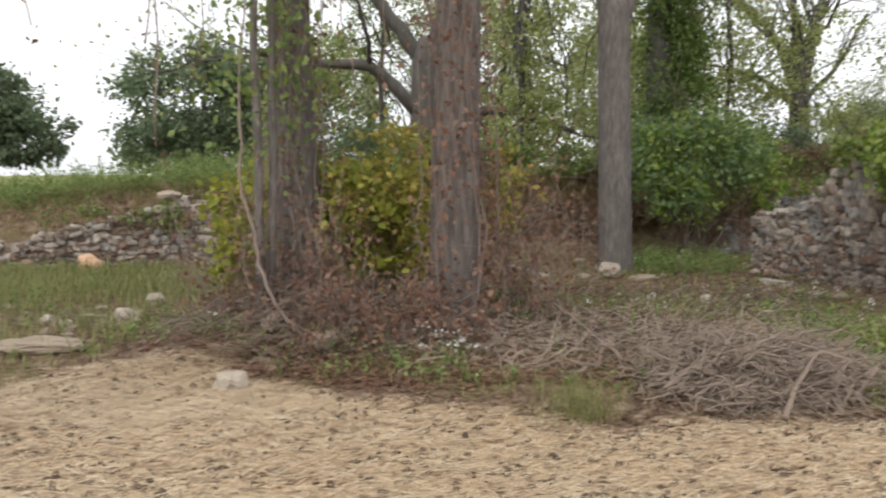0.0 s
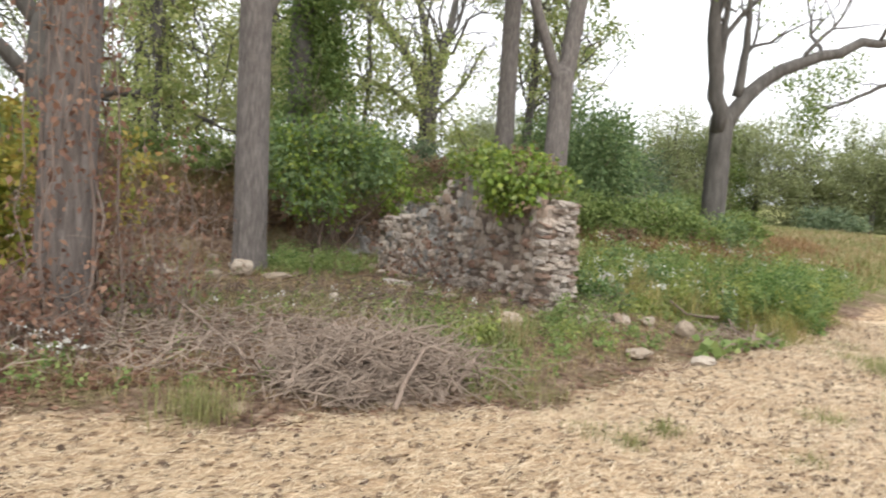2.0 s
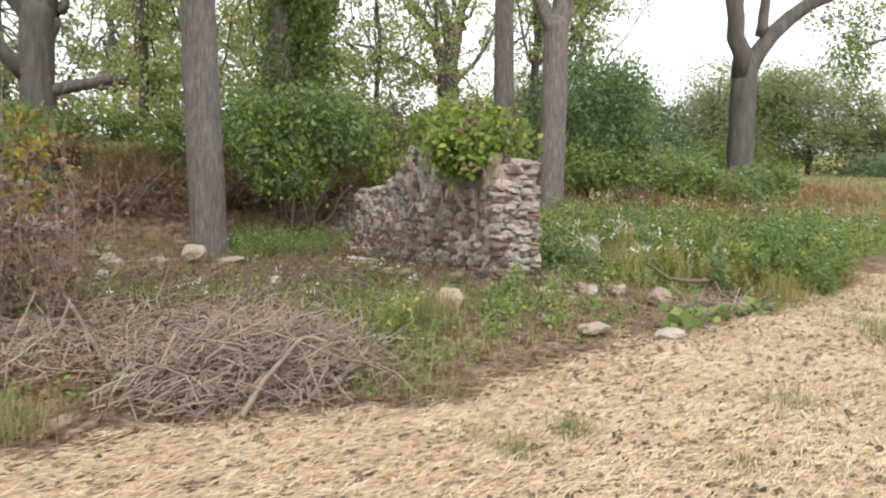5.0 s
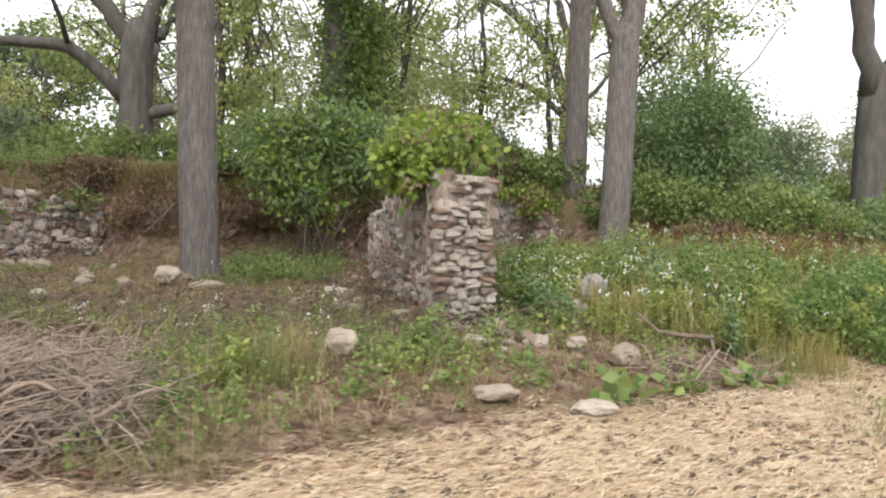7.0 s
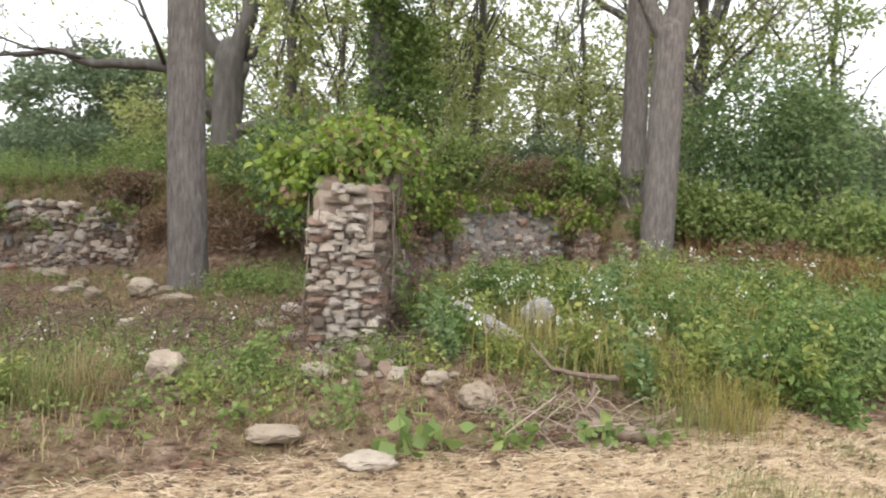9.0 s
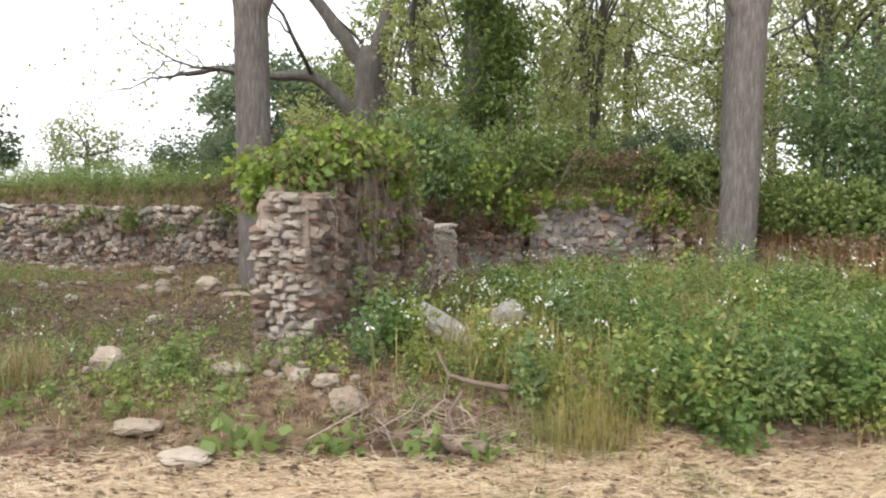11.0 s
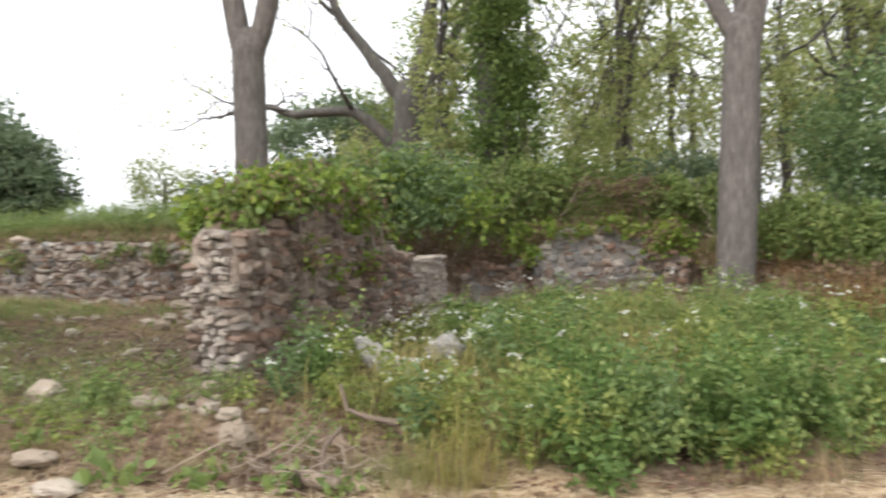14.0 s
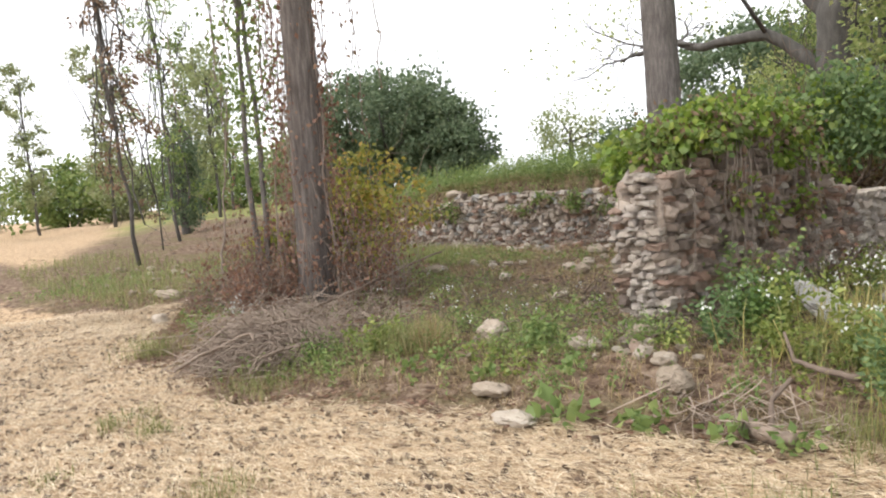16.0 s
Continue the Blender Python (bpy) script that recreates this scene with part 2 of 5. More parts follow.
def leaf_arrays(p, size, g, droop=0.25, slim=0.32, out=None):
    """A folded pointed leaf at each point."""
    n = len(p)
    d = g.normal(size=(n, 3))
    if out is not None:
        d += out * 1.2
    d[:, 2] -= droop * 2
    d /= np.linalg.norm(d, axis=1, keepdims=True)
    s = np.cross(d, g.normal(size=(n, 3)))
    s /= np.linalg.norm(s, axis=1, keepdims=True) + 1e-9
    up = np.cross(s, d)
    L = (np.asarray(size) * g.uniform(0.6, 1.3, n))[:, None]
    w = slim * L
    v = np.stack([p, p + d * L * 0.42 + s * w + up * L * 0.1, p + d * L - up * L * 0.08, p + d * L * 0.42 - s * w + up * L * 0.1], 1).reshape(-1, 3)
    b = np.arange(n)[:, None] * 4
    t = np.concatenate([b + np.array([[0, 1, 2]]), b + np.array([[0, 2, 3]])])
    return v, t


def blade_arrays(x, y, z, h, g, width=0.006, bend=0.5):
    """A bent grass blade at each place."""
    n = len(x)
    a = g.uniform(0, 2 * math.pi, n)
    lean = g.uniform(0.1, 1.0, n) * bend * 1.5
    d = np.stack([np.cos(a), np.sin(a), np.zeros(n)], 1)
    s = np.stack([-np.sin(a), np.cos(a), np.zeros(n)], 1) * width
    base = np.stack([x, y, z - 0.02], 1)
    h = h[:, None]
    mid = base + d * h * lean[:, None] * 0.3 + np.array([[0, 0, 0.6]]) * h
    tip = base + d * h * lean[:, None] + np.array([[0, 0, 1.0]]) * h * np.maximum(0.15, 1 - 0.5 * lean[:, None] ** 1.3)
    v = np.stack([base - s, base + s, mid - s * 0.8, mid + s * 0.8, tip], 1).reshape(-1, 3)
    b = np.arange(n)[:, None] * 5
    return v, np.concatenate([b + np.array([[0, 1, 3]]), b + np.array([[0, 3, 2]]), b + np.array([[2, 3, 4]])])


def cloud_points(blobs, n, g, clump=0.28, clumps=60, hollow=0.45):
    """Leaf places: blobs are (x, y, z, rx, ry, rz); leaves gather in clumps near each blob's skin, leaving gaps."""
    blobs = np.asarray(blobs, float)
    vol = blobs[:, 3] * blobs[:, 4] + blobs[:, 4] * blobs[:, 5] + blobs[:, 3] * blobs[:, 5]
    which = g.choice(len(blobs), clumps, p=vol / vol.sum())
    d = g.normal(size=(clumps, 3))
    d /= np.linalg.norm(d, axis=1, keepdims=True)
    rad = g.uniform(hollow, 1.0, clumps)[:, None] ** 0.6
    centre = blobs[which, :3] + d * rad * blobs[which, 3:]
    scale = clump * blobs[which, 3:].min(axis=1) * g.uniform(0.5, 1.4, clumps)
    k = g.choice(clumps, n, p=scale ** 1.6 / (scale ** 1.6).sum())
    off = g.normal(size=(n, 3)) * scale[k][:, None] * np.array([[1, 1, 0.75]])
    return centre[k] + off, d[k]


def crown(name, parent, blobs, n, size, mat, seed, clump=0.28, clumps=60, hollow=0.45, droop=0.25, label="", slim=0.32):
    g = np.random.default_rng(seed)
    p, out = cloud_points(blobs, n, g, clump, clumps, hollow)
    gz = ground_z(p[:, 0], p[:, 1]) + 0.03
    p[:, 2] = np.maximum(p[:, 2], gz)
    if parent is not None:
        p = p - np.array(parent.location)[None]
    v, t = leaf_arrays(p, np.full(len(p), size), g, droop, slim, out)
    return child(name, fast_mesh(name, v, t, mat), parent, label)


def limb_path(start, end, g, wiggle=0.08, steps=9, sag=0.0):
    start, end = np.asarray(start, float), np.asarray(end, float)
    L = np.linalg.norm(end - start)
    s = np.linspace(0, 1, steps)[:, None]
    p = start + (end - start) * s
    w = np.cumsum(g.normal(size=(steps, 3)) * wiggle * L / steps * 1.6, axis=0)
    w[0] = 0
    p = p + w
    p[:, 2] += sag * L * np.sin(s[:, 0] * math.pi)
    return p


def sprout(heap, path, r0, g, depth, spread=0.75, count=(3, 5), ratio=0.6, lift=0.25, tips=None):
    """Side branches along a limb, and twigs on those."""
    for _ in range(g.integers(*count) + (1 if depth > 1 else 0)):
        i = g.integers(len(path) // 3, len(path))
        f = i / (len(path) - 1)
        d = path[min(i, len(path) - 1)] - path[max(i - 2, 0)]
        L = np.linalg.norm(path[-1] - path[0]) * g.uniform(0.35, ratio + 0.1)
        d = d / (np.linalg.norm(d) + 1e-9) + g.normal(size=3) * spread
        d[2] += lift
        d /= np.linalg.norm(d)
        b = limb_path(path[i], path[i] + d * L, g, 0.2, 7)
        r = max(0.006, r0 * (1 - 0.55 * f) * 0.55)
        heap.put(*tube_arrays(b, np.linspace(r, max(0.003, r * 0.25), len(b)), 5 if r > 0.02 else 4))
        if tips is not None and depth <= 1:
            tips.extend(b[3:])
        if depth > 1:
            sprout(heap, b, r, g, depth - 1, spread, count, ratio, lift, tips)


# ---- ground ----
def axis(lo, hi, a, b, step, grow=1.16):
    mid = list(np.arange(a, b + 1e-6, step))
    left, right, s = [], [], step
    x = a
    while x > lo:
        s *= grow
        x -= s
        left.append(x)
    x, s = b, step
    while x < hi:
        s *= grow
        x += s
        right.append(x)
    return np.array(left[::-1] + mid + right)


gx, gy = axis(-600, 600, -7, 13, 0.07), axis(-300, 900, 1.2, 15.2, 0.07)
GX, GY = np.meshgrid(gx, gy, indexing="ij")
near = np.exp(-(((GX - 3) / 14) ** 4 + ((GY - 8) / 10) ** 4))
rng = np.random.default_rng(5)
GZ = ground_z(GX, GY) + near * rng.normal(0, 0.008, GX.shape) * (GY > 2.63 + 0.175 * (GX - 3.15) + 0.1)
gi, gj = np.meshgrid(np.arange(len(gx) - 1), np.arange(len(gy) - 1), indexing="ij")
q = gi * len(gy) + gj
me = fast_mesh("ground", np.stack([GX, GY, GZ], -1).reshape(-1, 3), np.stack([q, q + len(gy), q + len(gy) + 1, q + 1], -1).reshape(-1, 4), None)
rounded(me)
for key, fn in (("straw", straw_mask), ("field", field_mask)):
    at = me.attributes.new(key, "FLOAT", "POINT")
    at.data.foreach_set("value", fn(GX, GY).astype(np.float32).ravel())
ground = tagged(new("ground", me), "straw-mulched soil, leaf litter and rough grass", "ground", kind="structure")


def ground_material():
    m = bpy.data.materials.new("ground")
    m.use_nodes = True
    n, l = m.node_tree.nodes, m.node_tree.links
    bsdf = n["Principled BSDF"]
    co = n.new("ShaderNodeTexCoord")

    def tex(scale, detail=6, dist=0.0, stretch=None):
        t = n.new("ShaderNodeTexNoise")
        t.inputs["Scale"].default_value, t.inputs["Detail"].default_value, t.inputs["Distortion"].default_value = scale, detail, dist
        src = co.outputs["Object"]
        if stretch:
            mp = n.new("ShaderNodeMapping")
            mp.inputs["Scale"].default_value, mp.inputs["Rotation"].default_value = stretch, (0, 0, 0.5)
            l.new(src, mp.inputs["Vector"])
            src = mp.outputs["Vector"]
        l.new(src, t.inputs["Vector"])
        return t.outputs["Fac"]

    def ramp(src, *stops):
        r = n.new("ShaderNodeValToRGB")
        for i, (p, c) in enumerate(stops):
            e = r.color_ramp.elements[i] if i < 2 else r.color_ramp.elements.new(p)
            e.position, e.color = p, (*c, 1)
        l.new(src, r.inputs["Fac"])
        return r.outputs["Color"]

    def mix(f, a, b):
        x = n.new("ShaderNodeMix")
        x.data_type = "RGBA"
        l.new(f, x.inputs["Factor"])
        l.new(a, x.inputs["A"])
        l.new(b, x.inputs["B"])
        return x.outputs["Result"]

    straw = ramp(tex(55, 5, 1.5, (1, 0.35, 1)), (0.3, (0.302, 0.192, 0.116)), (0.48, (0.507, 0.358, 0.22)), (0.7, (0.654, 0.51, 0.354)))
    clod = ramp(tex(90, 4), (0.35, (0.1, 0.064, 0.042)), (0.65, (0.25, 0.165, 0.11)))
    gaps = ramp(tex(10, 8, 0.8, (0.7, 1.3, 1)), (0.49, (0, 0, 0)), (0.62, (0.9, 0.9, 0.9)))
    straw = mix(gaps, straw, clod)
    soil = ramp(tex(9, 9), (0.32, (0.0808, 0.0495, 0.036)), (0.5, (0.18, 0.122, 0.0855)), (0.68, (0.314, 0.234, 0.171)))
    moss = ramp(tex(30, 6), (0.35, (0.11, 0.095, 0.045)), (0.65, (0.22, 0.18, 0.095)))
    soil = mix(ramp(tex(1.3, 5), (0.48, (0, 0, 0)), (0.62, (0.8, 0.8, 0.8))), soil, moss)
    field = ramp(tex(0.9, 8), (0.3, (0.136, 0.17, 0.051)), (0.5, (0.23, 0.238, 0.085)), (0.7, (0.357, 0.306, 0.153)))
    a, b = n.new("ShaderNodeAttribute"), n.new("ShaderNodeAttribute")
    a.attribute_name, b.attribute_name = "straw", "field"
    l.new(mix(a.outputs["Fac"], mix(b.outputs["Fac"], soil, field), straw), bsdf.inputs["Base Color"])
    bsdf.inputs["Roughness"].default_value, bsdf.inputs["Specular IOR Level"].default_value = 0.95, 0.1
    bp = n.new("ShaderNodeBump")
    bp.inputs["Strength"].default_value, bp.inputs["Distance"].default_value = 1.0, 0.05
    l.new(tex(38, 8), bp.inputs["Height"])
    l.new(bp.outputs["Normal"], bsdf.inputs["Normal"])
    return m


ground.data.materials.append(ground_material())


# concrete walk on which the camera goes
def pavement():
    heap = Heap()
    step = 1.5
    for k in range(-14, 26):
        x0, x1 = k * step, (k + 1) * step - 0.012
        f = lambda x, w: 2.63 + 0.175 * (x - 3.15) - w
        v = [(x0, f(x0, 2.3), -0.025), (x1, f(x1, 2.3), -0.025), (x1, f(x1, 0), -0.025), (x0, f(x0, 0), -0.025)]
        v += [(a, b, c - 0.11) for a, b, c in v]
        t = [(0, 1, 2), (0, 2, 3), (4, 6, 5), (4, 7, 6), (0, 5, 1), (0, 4, 5), (1, 6, 2), (1, 5, 6), (2, 7, 3), (2, 6, 7), (3, 4, 0), (3, 7, 4)]
        heap.put(np.array(v), np.array(t))
    return tagged(new("pavement", heap.mesh("pavement", M_concrete, False)), "pale grey concrete footpath beside the mulch", "pavement", kind="structure")


pavement()


# ---- trees ----
def trunk_part(tree, path, radii, mat, sides=40, ridges=17, label="", name="trunk"):
    v, t = tube_arrays(np.asarray(path) - np.array(tree.location)[None], radii, sides, 0.012, 3, ridges)
    return child(name, rounded(fast_mesh(name, v, t, mat)), tree, label)


def dense(points, radii, step=0.06):
    """More rings along a coarse path."""
    p, r = np.asarray(points, float), np.asarray(radii, float)
    s = np.concatenate([[0], np.cumsum(np.linalg.norm(np.diff(p, axis=0), axis=1))])
    u = np.arange(0, s[-1], step)
    return np.stack([np.interp(u, s, p[:, i]) for i in range(3)], 1), np.interp(u, s, r)


def plain_tree(x, y, lean, r, height, label, mat=M_bark, group="", sink=0.1, flare=1.35, seed=1, fork=None, leaves=M_leaf_mid, n=5000):
    """A tall straight trunk with root flare and a high crown."""
    z = float(ground_z(x, y))
    tree = empty("tree", x, y, z, label, "tree", group)
    g = np.random.default_rng(seed)
    pts = [(x, y, z - sink), (x + lean[0] * 0.03, y, z + 0.15), (x + lean[0] * 0.08, y, z + 0.5), (x + lean[0] * 0.5, y + lean[1] * 0.5, z + height * 0.5), (x + lean[0], y + lean[1], z + height)]
    rad = [r * flare, r * (1 + (flare - 1) * 0.5), r * 1.05, r * 0.92, r * 0.7]
    if fork:
        cut = np.array([np.interp(fork[0], [p[2] for p in pts], [p[i] for p in pts]) for i in range(3)])
        pts, rad = [p for p in pts if p[2] < fork[0]], rad[:len([p for p in pts if p[2] < fork[0]])]
        pts += [tuple(cut), tuple(cut + np.array([0, 0, 0.3]))]
        rad += [r * 0.98, r * 0.3]
        for dx, dy, dz, f in fork[1]:
            p = np.array([cut + np.array([0, 0, -0.35]), cut + np.array([dx * 0.16, dy * 0.16, 0.3]), cut + np.array([dx * 0.5, dy * 0.5, dz * 0.5]), cut + np.array([dx, dy, dz])])
            trunk_part(tree, *dense(p, [r * f, r * f, r * f * 0.85, r * f * 0.6]), mat, 28, 11, name="limb")
        pts_top = cut + np.array([0, 0, fork[1][0][2]])
    trunk_part(tree, *dense(pts, rad), mat)
    if fork:
        pts = [tuple(pts_top)]
    heap, tips = Heap(), []
    top = np.array(pts[-1]) - np.array(tree.location)
    for k in range(6):
        a = k * 1.05 + seed
        b = limb_path(top - np.array([0, 0, g.uniform(0, 1.2)]), top + np.array([math.cos(a) * 2.6, math.sin(a) * 2.6, g.uniform(1.0, 3.2)]), g, 0.2)
        heap.put(*tube_arrays(b, np.linspace(r * 0.4, 0.02, len(b)), 7))
        sprout(heap, b, r * 0.4, g, 2, tips=tips)
    child("branch", heap.mesh("branch", mat), tree)
    if n:
        p = np.array(tips)[g.integers(0, len(tips), n)] + g.normal(0, 0.09, (n, 3))
        child("crown", fast_mesh("crown", *leaf_arrays(p, np.full(n, 0.12), g), leaves), tree)
    return tree


t_near = plain_tree(0.2, 7.78, (0.22, 0.1), 0.215, 7.5, "rough red-brown tree trunk wrapped in dry vines", M_bark_red, "large near trees", seed=2, leaves=M_leaf_brown)
t_grey = plain_tree(-1.32, 8.75, (-0.2, 0.2), 0.225, 7.5, "grey tree trunk with creeper beside it", M_bark, "large near trees", seed=3)
t_straight = plain_tree(2.9, 11.92, (-0.12, 0.1), 0.225, 9.0, "tall straight grey-barked tree with pale stones at its foot", M_bark, "large near trees", seed=4, flare=1.25, fork=(3.95, [(-0.9, 0.0, 4.5, 0.7), (1.6, 0.2, 4.5, 0.66)]))
t_twin = plain_tree(9.22, 13.3, (0.32, 0.2), 0.225, 8.0, "leaning grey tree trunk rising from undergrowth", M_bark, "paired trees", seed=5, n=7000, flare=1.15, fork=(3.85, [(-2.0, 0.1, 3.6, 0.5), (0.7, 0.1, 4.2, 0.8)]))
t_twin_back = plain_tree(9.37, 15.4, (0.1, 0.2), 0.2, 8.0, "grey tree trunk hung with creeper leaves", M_bark, "paired trees", seed=6, n=9000, flare=1.1)


def limbed_tree(x, y, z, label, trunk, limbs, mat, seed, leaves=None, n=0, size=0.14, depth=3, count=(3, 5), spread=0.75, jitter=0.3, lift=0.25):
    """A forked tree: trunk is a path with radii, limbs are (start, ..., end, radius)."""
    tree = empty("tree", x, y, z, label, "tree")
    loc = np.array(tree.location)
    g = np.random.default_rng(seed)
    trunk_part(tree, *dense([p[:3] for p in trunk], [p[3] for p in trunk], 0.12), mat, 20, 9)
    tips = []
    for *path, r in limbs:
        heap = Heap()
        pts = np.asarray(path, float) - loc
        s = np.concatenate([[0], np.cumsum(np.linalg.norm(np.diff(pts, axis=0), axis=1))])
        u = np.linspace(0, s[-1], 14)
        pts = np.stack([np.interp(u, s, pts[:, i]) for i in range(3)], 1)
        for _ in range(3):
            pts[1:-1] = 0.25 * pts[:-2] + 0.5 * pts[1:-1] + 0.25 * pts[2:]
        pts[1:-1] += g.normal(0, 0.015 * s[-1] / 3, pts[1:-1].shape)
        heap.put(*tube_arrays(pts, np.linspace(r, r * 0.35, 14), 9))
        sprout(heap, pts, r * 0.8, g, depth, spread, count, 0.55, lift, tips)
        child("limb", heap.mesh("limb", mat), tree)
    if n and tips:
        p = np.array(tips)[g.integers(0, len(tips), n)] + g.normal(0, jitter, (n, 3))
        child("crown", fast_mesh("crown", *leaf_arrays(p, np.full(n, size), g), leaves), tree)
    return tree


# dark spreading tree behind the bank, with one long low limb
limbed_tree(0.4, 23.1, 1.7, "dark spreading tree with a long low limb", [(0.4, 23.1, 1.4, 0.5), (0.42, 23.1, 3.2, 0.4), (0.5, 23.1, 4.9, 0.4), (0.5, 23.1, 5.4, 0.2)],
            [((0.45, 23.1, 4.6), (-0.3, 23.1, 5.7), (-1.5, 23.1, 7.2), (-2.3, 23.2, 9), 0.25), ((0.55, 23.1, 4.6), (0.95, 23.1, 5.9), (1.5, 23.2, 9), 0.28),
             ((0.2, 23.1, 3.3), (-0.6, 22.9, 4.3), (-1.7, 22.7, 4.8), (-2.9, 22.5, 4.4), (-3.7, 22.4, 5.0), (-4.8, 22.3, 4.7), 0.2),
             ((0.5, 23.1, 3.8), (1.0, 23.1, 4.9), (1.9, 23.3, 6.8), 0.18), ((0.4, 23.1, 2.9), (2.4, 22.8, 3.4), (4.6, 22.6, 2.7), 0.18)],
            M_bark_dark, 11, M_leaf_light, 2200, 0.13)
# bare tree far behind
limbed_tree(15.07, 30.4, 1.0, "nearly bare dark tree against the white sky", [(15.1, 30.4, 0.6, 0.45), (15.05, 30.4, 4.6, 0.36), (15.05, 30.4, 5.3, 0.12)],
            [((15.05, 30.4, 4.2), (14.2, 30.4, 6.6), (12.2, 30.4, 8.2), (10.4, 30.4, 9.0), 0.25), ((15.05, 30.4, 4.2), (15.6, 30.4, 7.2), (16.4, 30.4, 11), 0.27),
             ((15.05, 30.4, 4.2), (14.9, 30.2, 7), (13.6, 30.4, 10.5), 0.2), ((15.0, 30.4, 4.0), (13.2, 30.2, 5.2), (11.0, 30.2, 5.6), 0.14),
             ((15.1, 30.4, 4.2), (16.4, 30.2, 5.4), (17.6, 30.4, 7.5), 0.12)], M_bark_dark, 12, M_leaf_light, 900, 0.13, depth=3, count=(4, 6))
# forked tree by the meadow
zf = float(ground_z(14.8, 14.25))
limbed_tree(14.8, 14.25, zf, "dark forked tree standing at the meadow's edge", [(14.8, 14.25, zf - 0.2, 0.4), (14.8, 14.25, zf + 0.5, 0.29), (14.8, 14.25, 3.35, 0.27), (14.78, 14.25, 3.6, 0.25), (14.78, 14.25, 3.85, 0.12)],
            [((14.72, 14.25, 3.2), (14.45, 14.25, 4.4), (14.1, 14.25, 6.8), (13.8, 14.35, 8.8), 0.22), ((14.84, 14.25, 3.2), (15.25, 14.15, 4.2), (16.4, 13.9, 5.05), (18.4, 13.4, 5.6), (21.3, 12.9, 6.4), 0.2),
             ((14.5, 14.25, 4.15), (14.7, 14.35, 5.4), (14.9, 14.45, 7.8), 0.12), ((15.15, 14.18, 4.1), (15.3, 14.15, 5.3), (15.1, 14.05, 7.1), 0.13)], M_bark_dark, 13, M_leaf_mid, 1500, 0.1, depth=2)
# leafy tree at the meadow's far side
zf = float(ground_z(26.2, 15.0))
limbed_tree(26.2, 15.0, zf, "thin dark tree with sparse foliage by the meadow", [(26.2, 15.0, zf - 0.3, 0.36), (26.1, 15.1, 2.5, 0.26), (25.6, 15.5, 5.4, 0.2), (25.5, 15.6, 5.9, 0.14)],
            [((25.6, 15.5, 5.2), (24.7, 16.0, 5.9), (23.6, 16.8, 5.2), (22.6, 17.2, 4.7), 0.1), ((25.5, 15.6, 5.5), (25.8, 15.6, 8), (26.0, 15.6, 11), 0.15), ((25.8, 15.3, 4.2), (27.0, 15.0, 5.6), (28.8, 14.8, 6.6), 0.11)],
            M_bark_dark, 14, M_leaf_mid, 7000, 0.12, depth=2)


def leafy_tree(x, y, label, blobs, n, size, mat, seed, r=0.2, trunk_top=None, clumps=70, clump=0.28, hollow=0.45, bark=M_bark_dark, droop=0.25):
    z = float(ground_z(x, y))
    tree = empty("tree", x, y, z, label, "tree")
    g = np.random.default_rng(seed)
    top = trunk_top or max(b[2] for b in blobs)
    path = limb_path((0, 0, -0.2), (g.normal(0, 0.2) * (1 if r > 0.06 else 2), 0, top - z), g, 0.05, 12)
    v, t = tube_arrays(path, np.linspace(r * 1.3, r * 0.4, 12), 12, 0.03, seed)
    child("trunk", rounded(fast_mesh("trunk", v, t, bark)), tree)
    heap = Heap()
    for b in blobs:
        for _ in range(3):
            d = g.normal(size=3)
            d /= np.linalg.norm(d)
            end = np.array(b[:3]) + d * np.array(b[3:]) * 0.8 - np.array(tree.location)
            p = limb_path(path[g.integers(4, 11)], end, g, 0.12, 8)
            heap.put(*tube_arrays(p, np.linspace(r * 0.35, 0.02, 8), 5))
            sprout(heap, p, r * 0.3, g, 1)
    child("branch", heap.mesh("branch", bark), tree)
    crown("crown", tree, blobs, n, size, mat, seed, clump, clumps, hollow, droop)
    return tree


# round dark tree on the bank and the darker one beside it
leafy_tree(-12.6, 18.6, "round dense dark-green tree on the bank", [(-14.3, 18.6, 3.5, 2.5, 2.2, 1.75), (-12.0, 18.6, 3.9, 2.1, 2, 1.45), (-12.8, 18.4, 2.4, 3.2, 2, 1.0)], 26000, 0.16, M_leaf_dark, 21, clumps=230, clump=0.2, hollow=0.5)
leafy_tree(-9.5, 18.8, "low dark-green tree beside a larger one", [(-9.9, 18.8, 3.1, 1.4, 1.3, 0.95), (-8.6, 18.8, 2.5, 0.85, 0.9, 0.7)], 9500, 0.14, M_leaf_dark, 22, clumps=80, clump=0.22, r=0.12)
leafy_tree(-9.0, 36.0, "large dark-green tree far behind the bank", [(-9.5, 36, 4.6, 3.6, 3, 2.5), (-5.8, 36, 4.9, 2.4, 2.4, 2.2), (-8, 36, 3, 4.5, 2.6, 1.6)], 24000, 0.24, M_leaf_dark, 23, clumps=200, clump=0.2)
leafy_tree(-23.5, 41.0, "small pale-green tree far off", [(-23.5, 41, 4.2, 2.3, 2, 1.9), (-21.6, 41, 3.4, 1.6, 1.5, 1.2)], 2600, 0.2, M_leaf_far_haze, 24, clumps=60, clump=0.2)

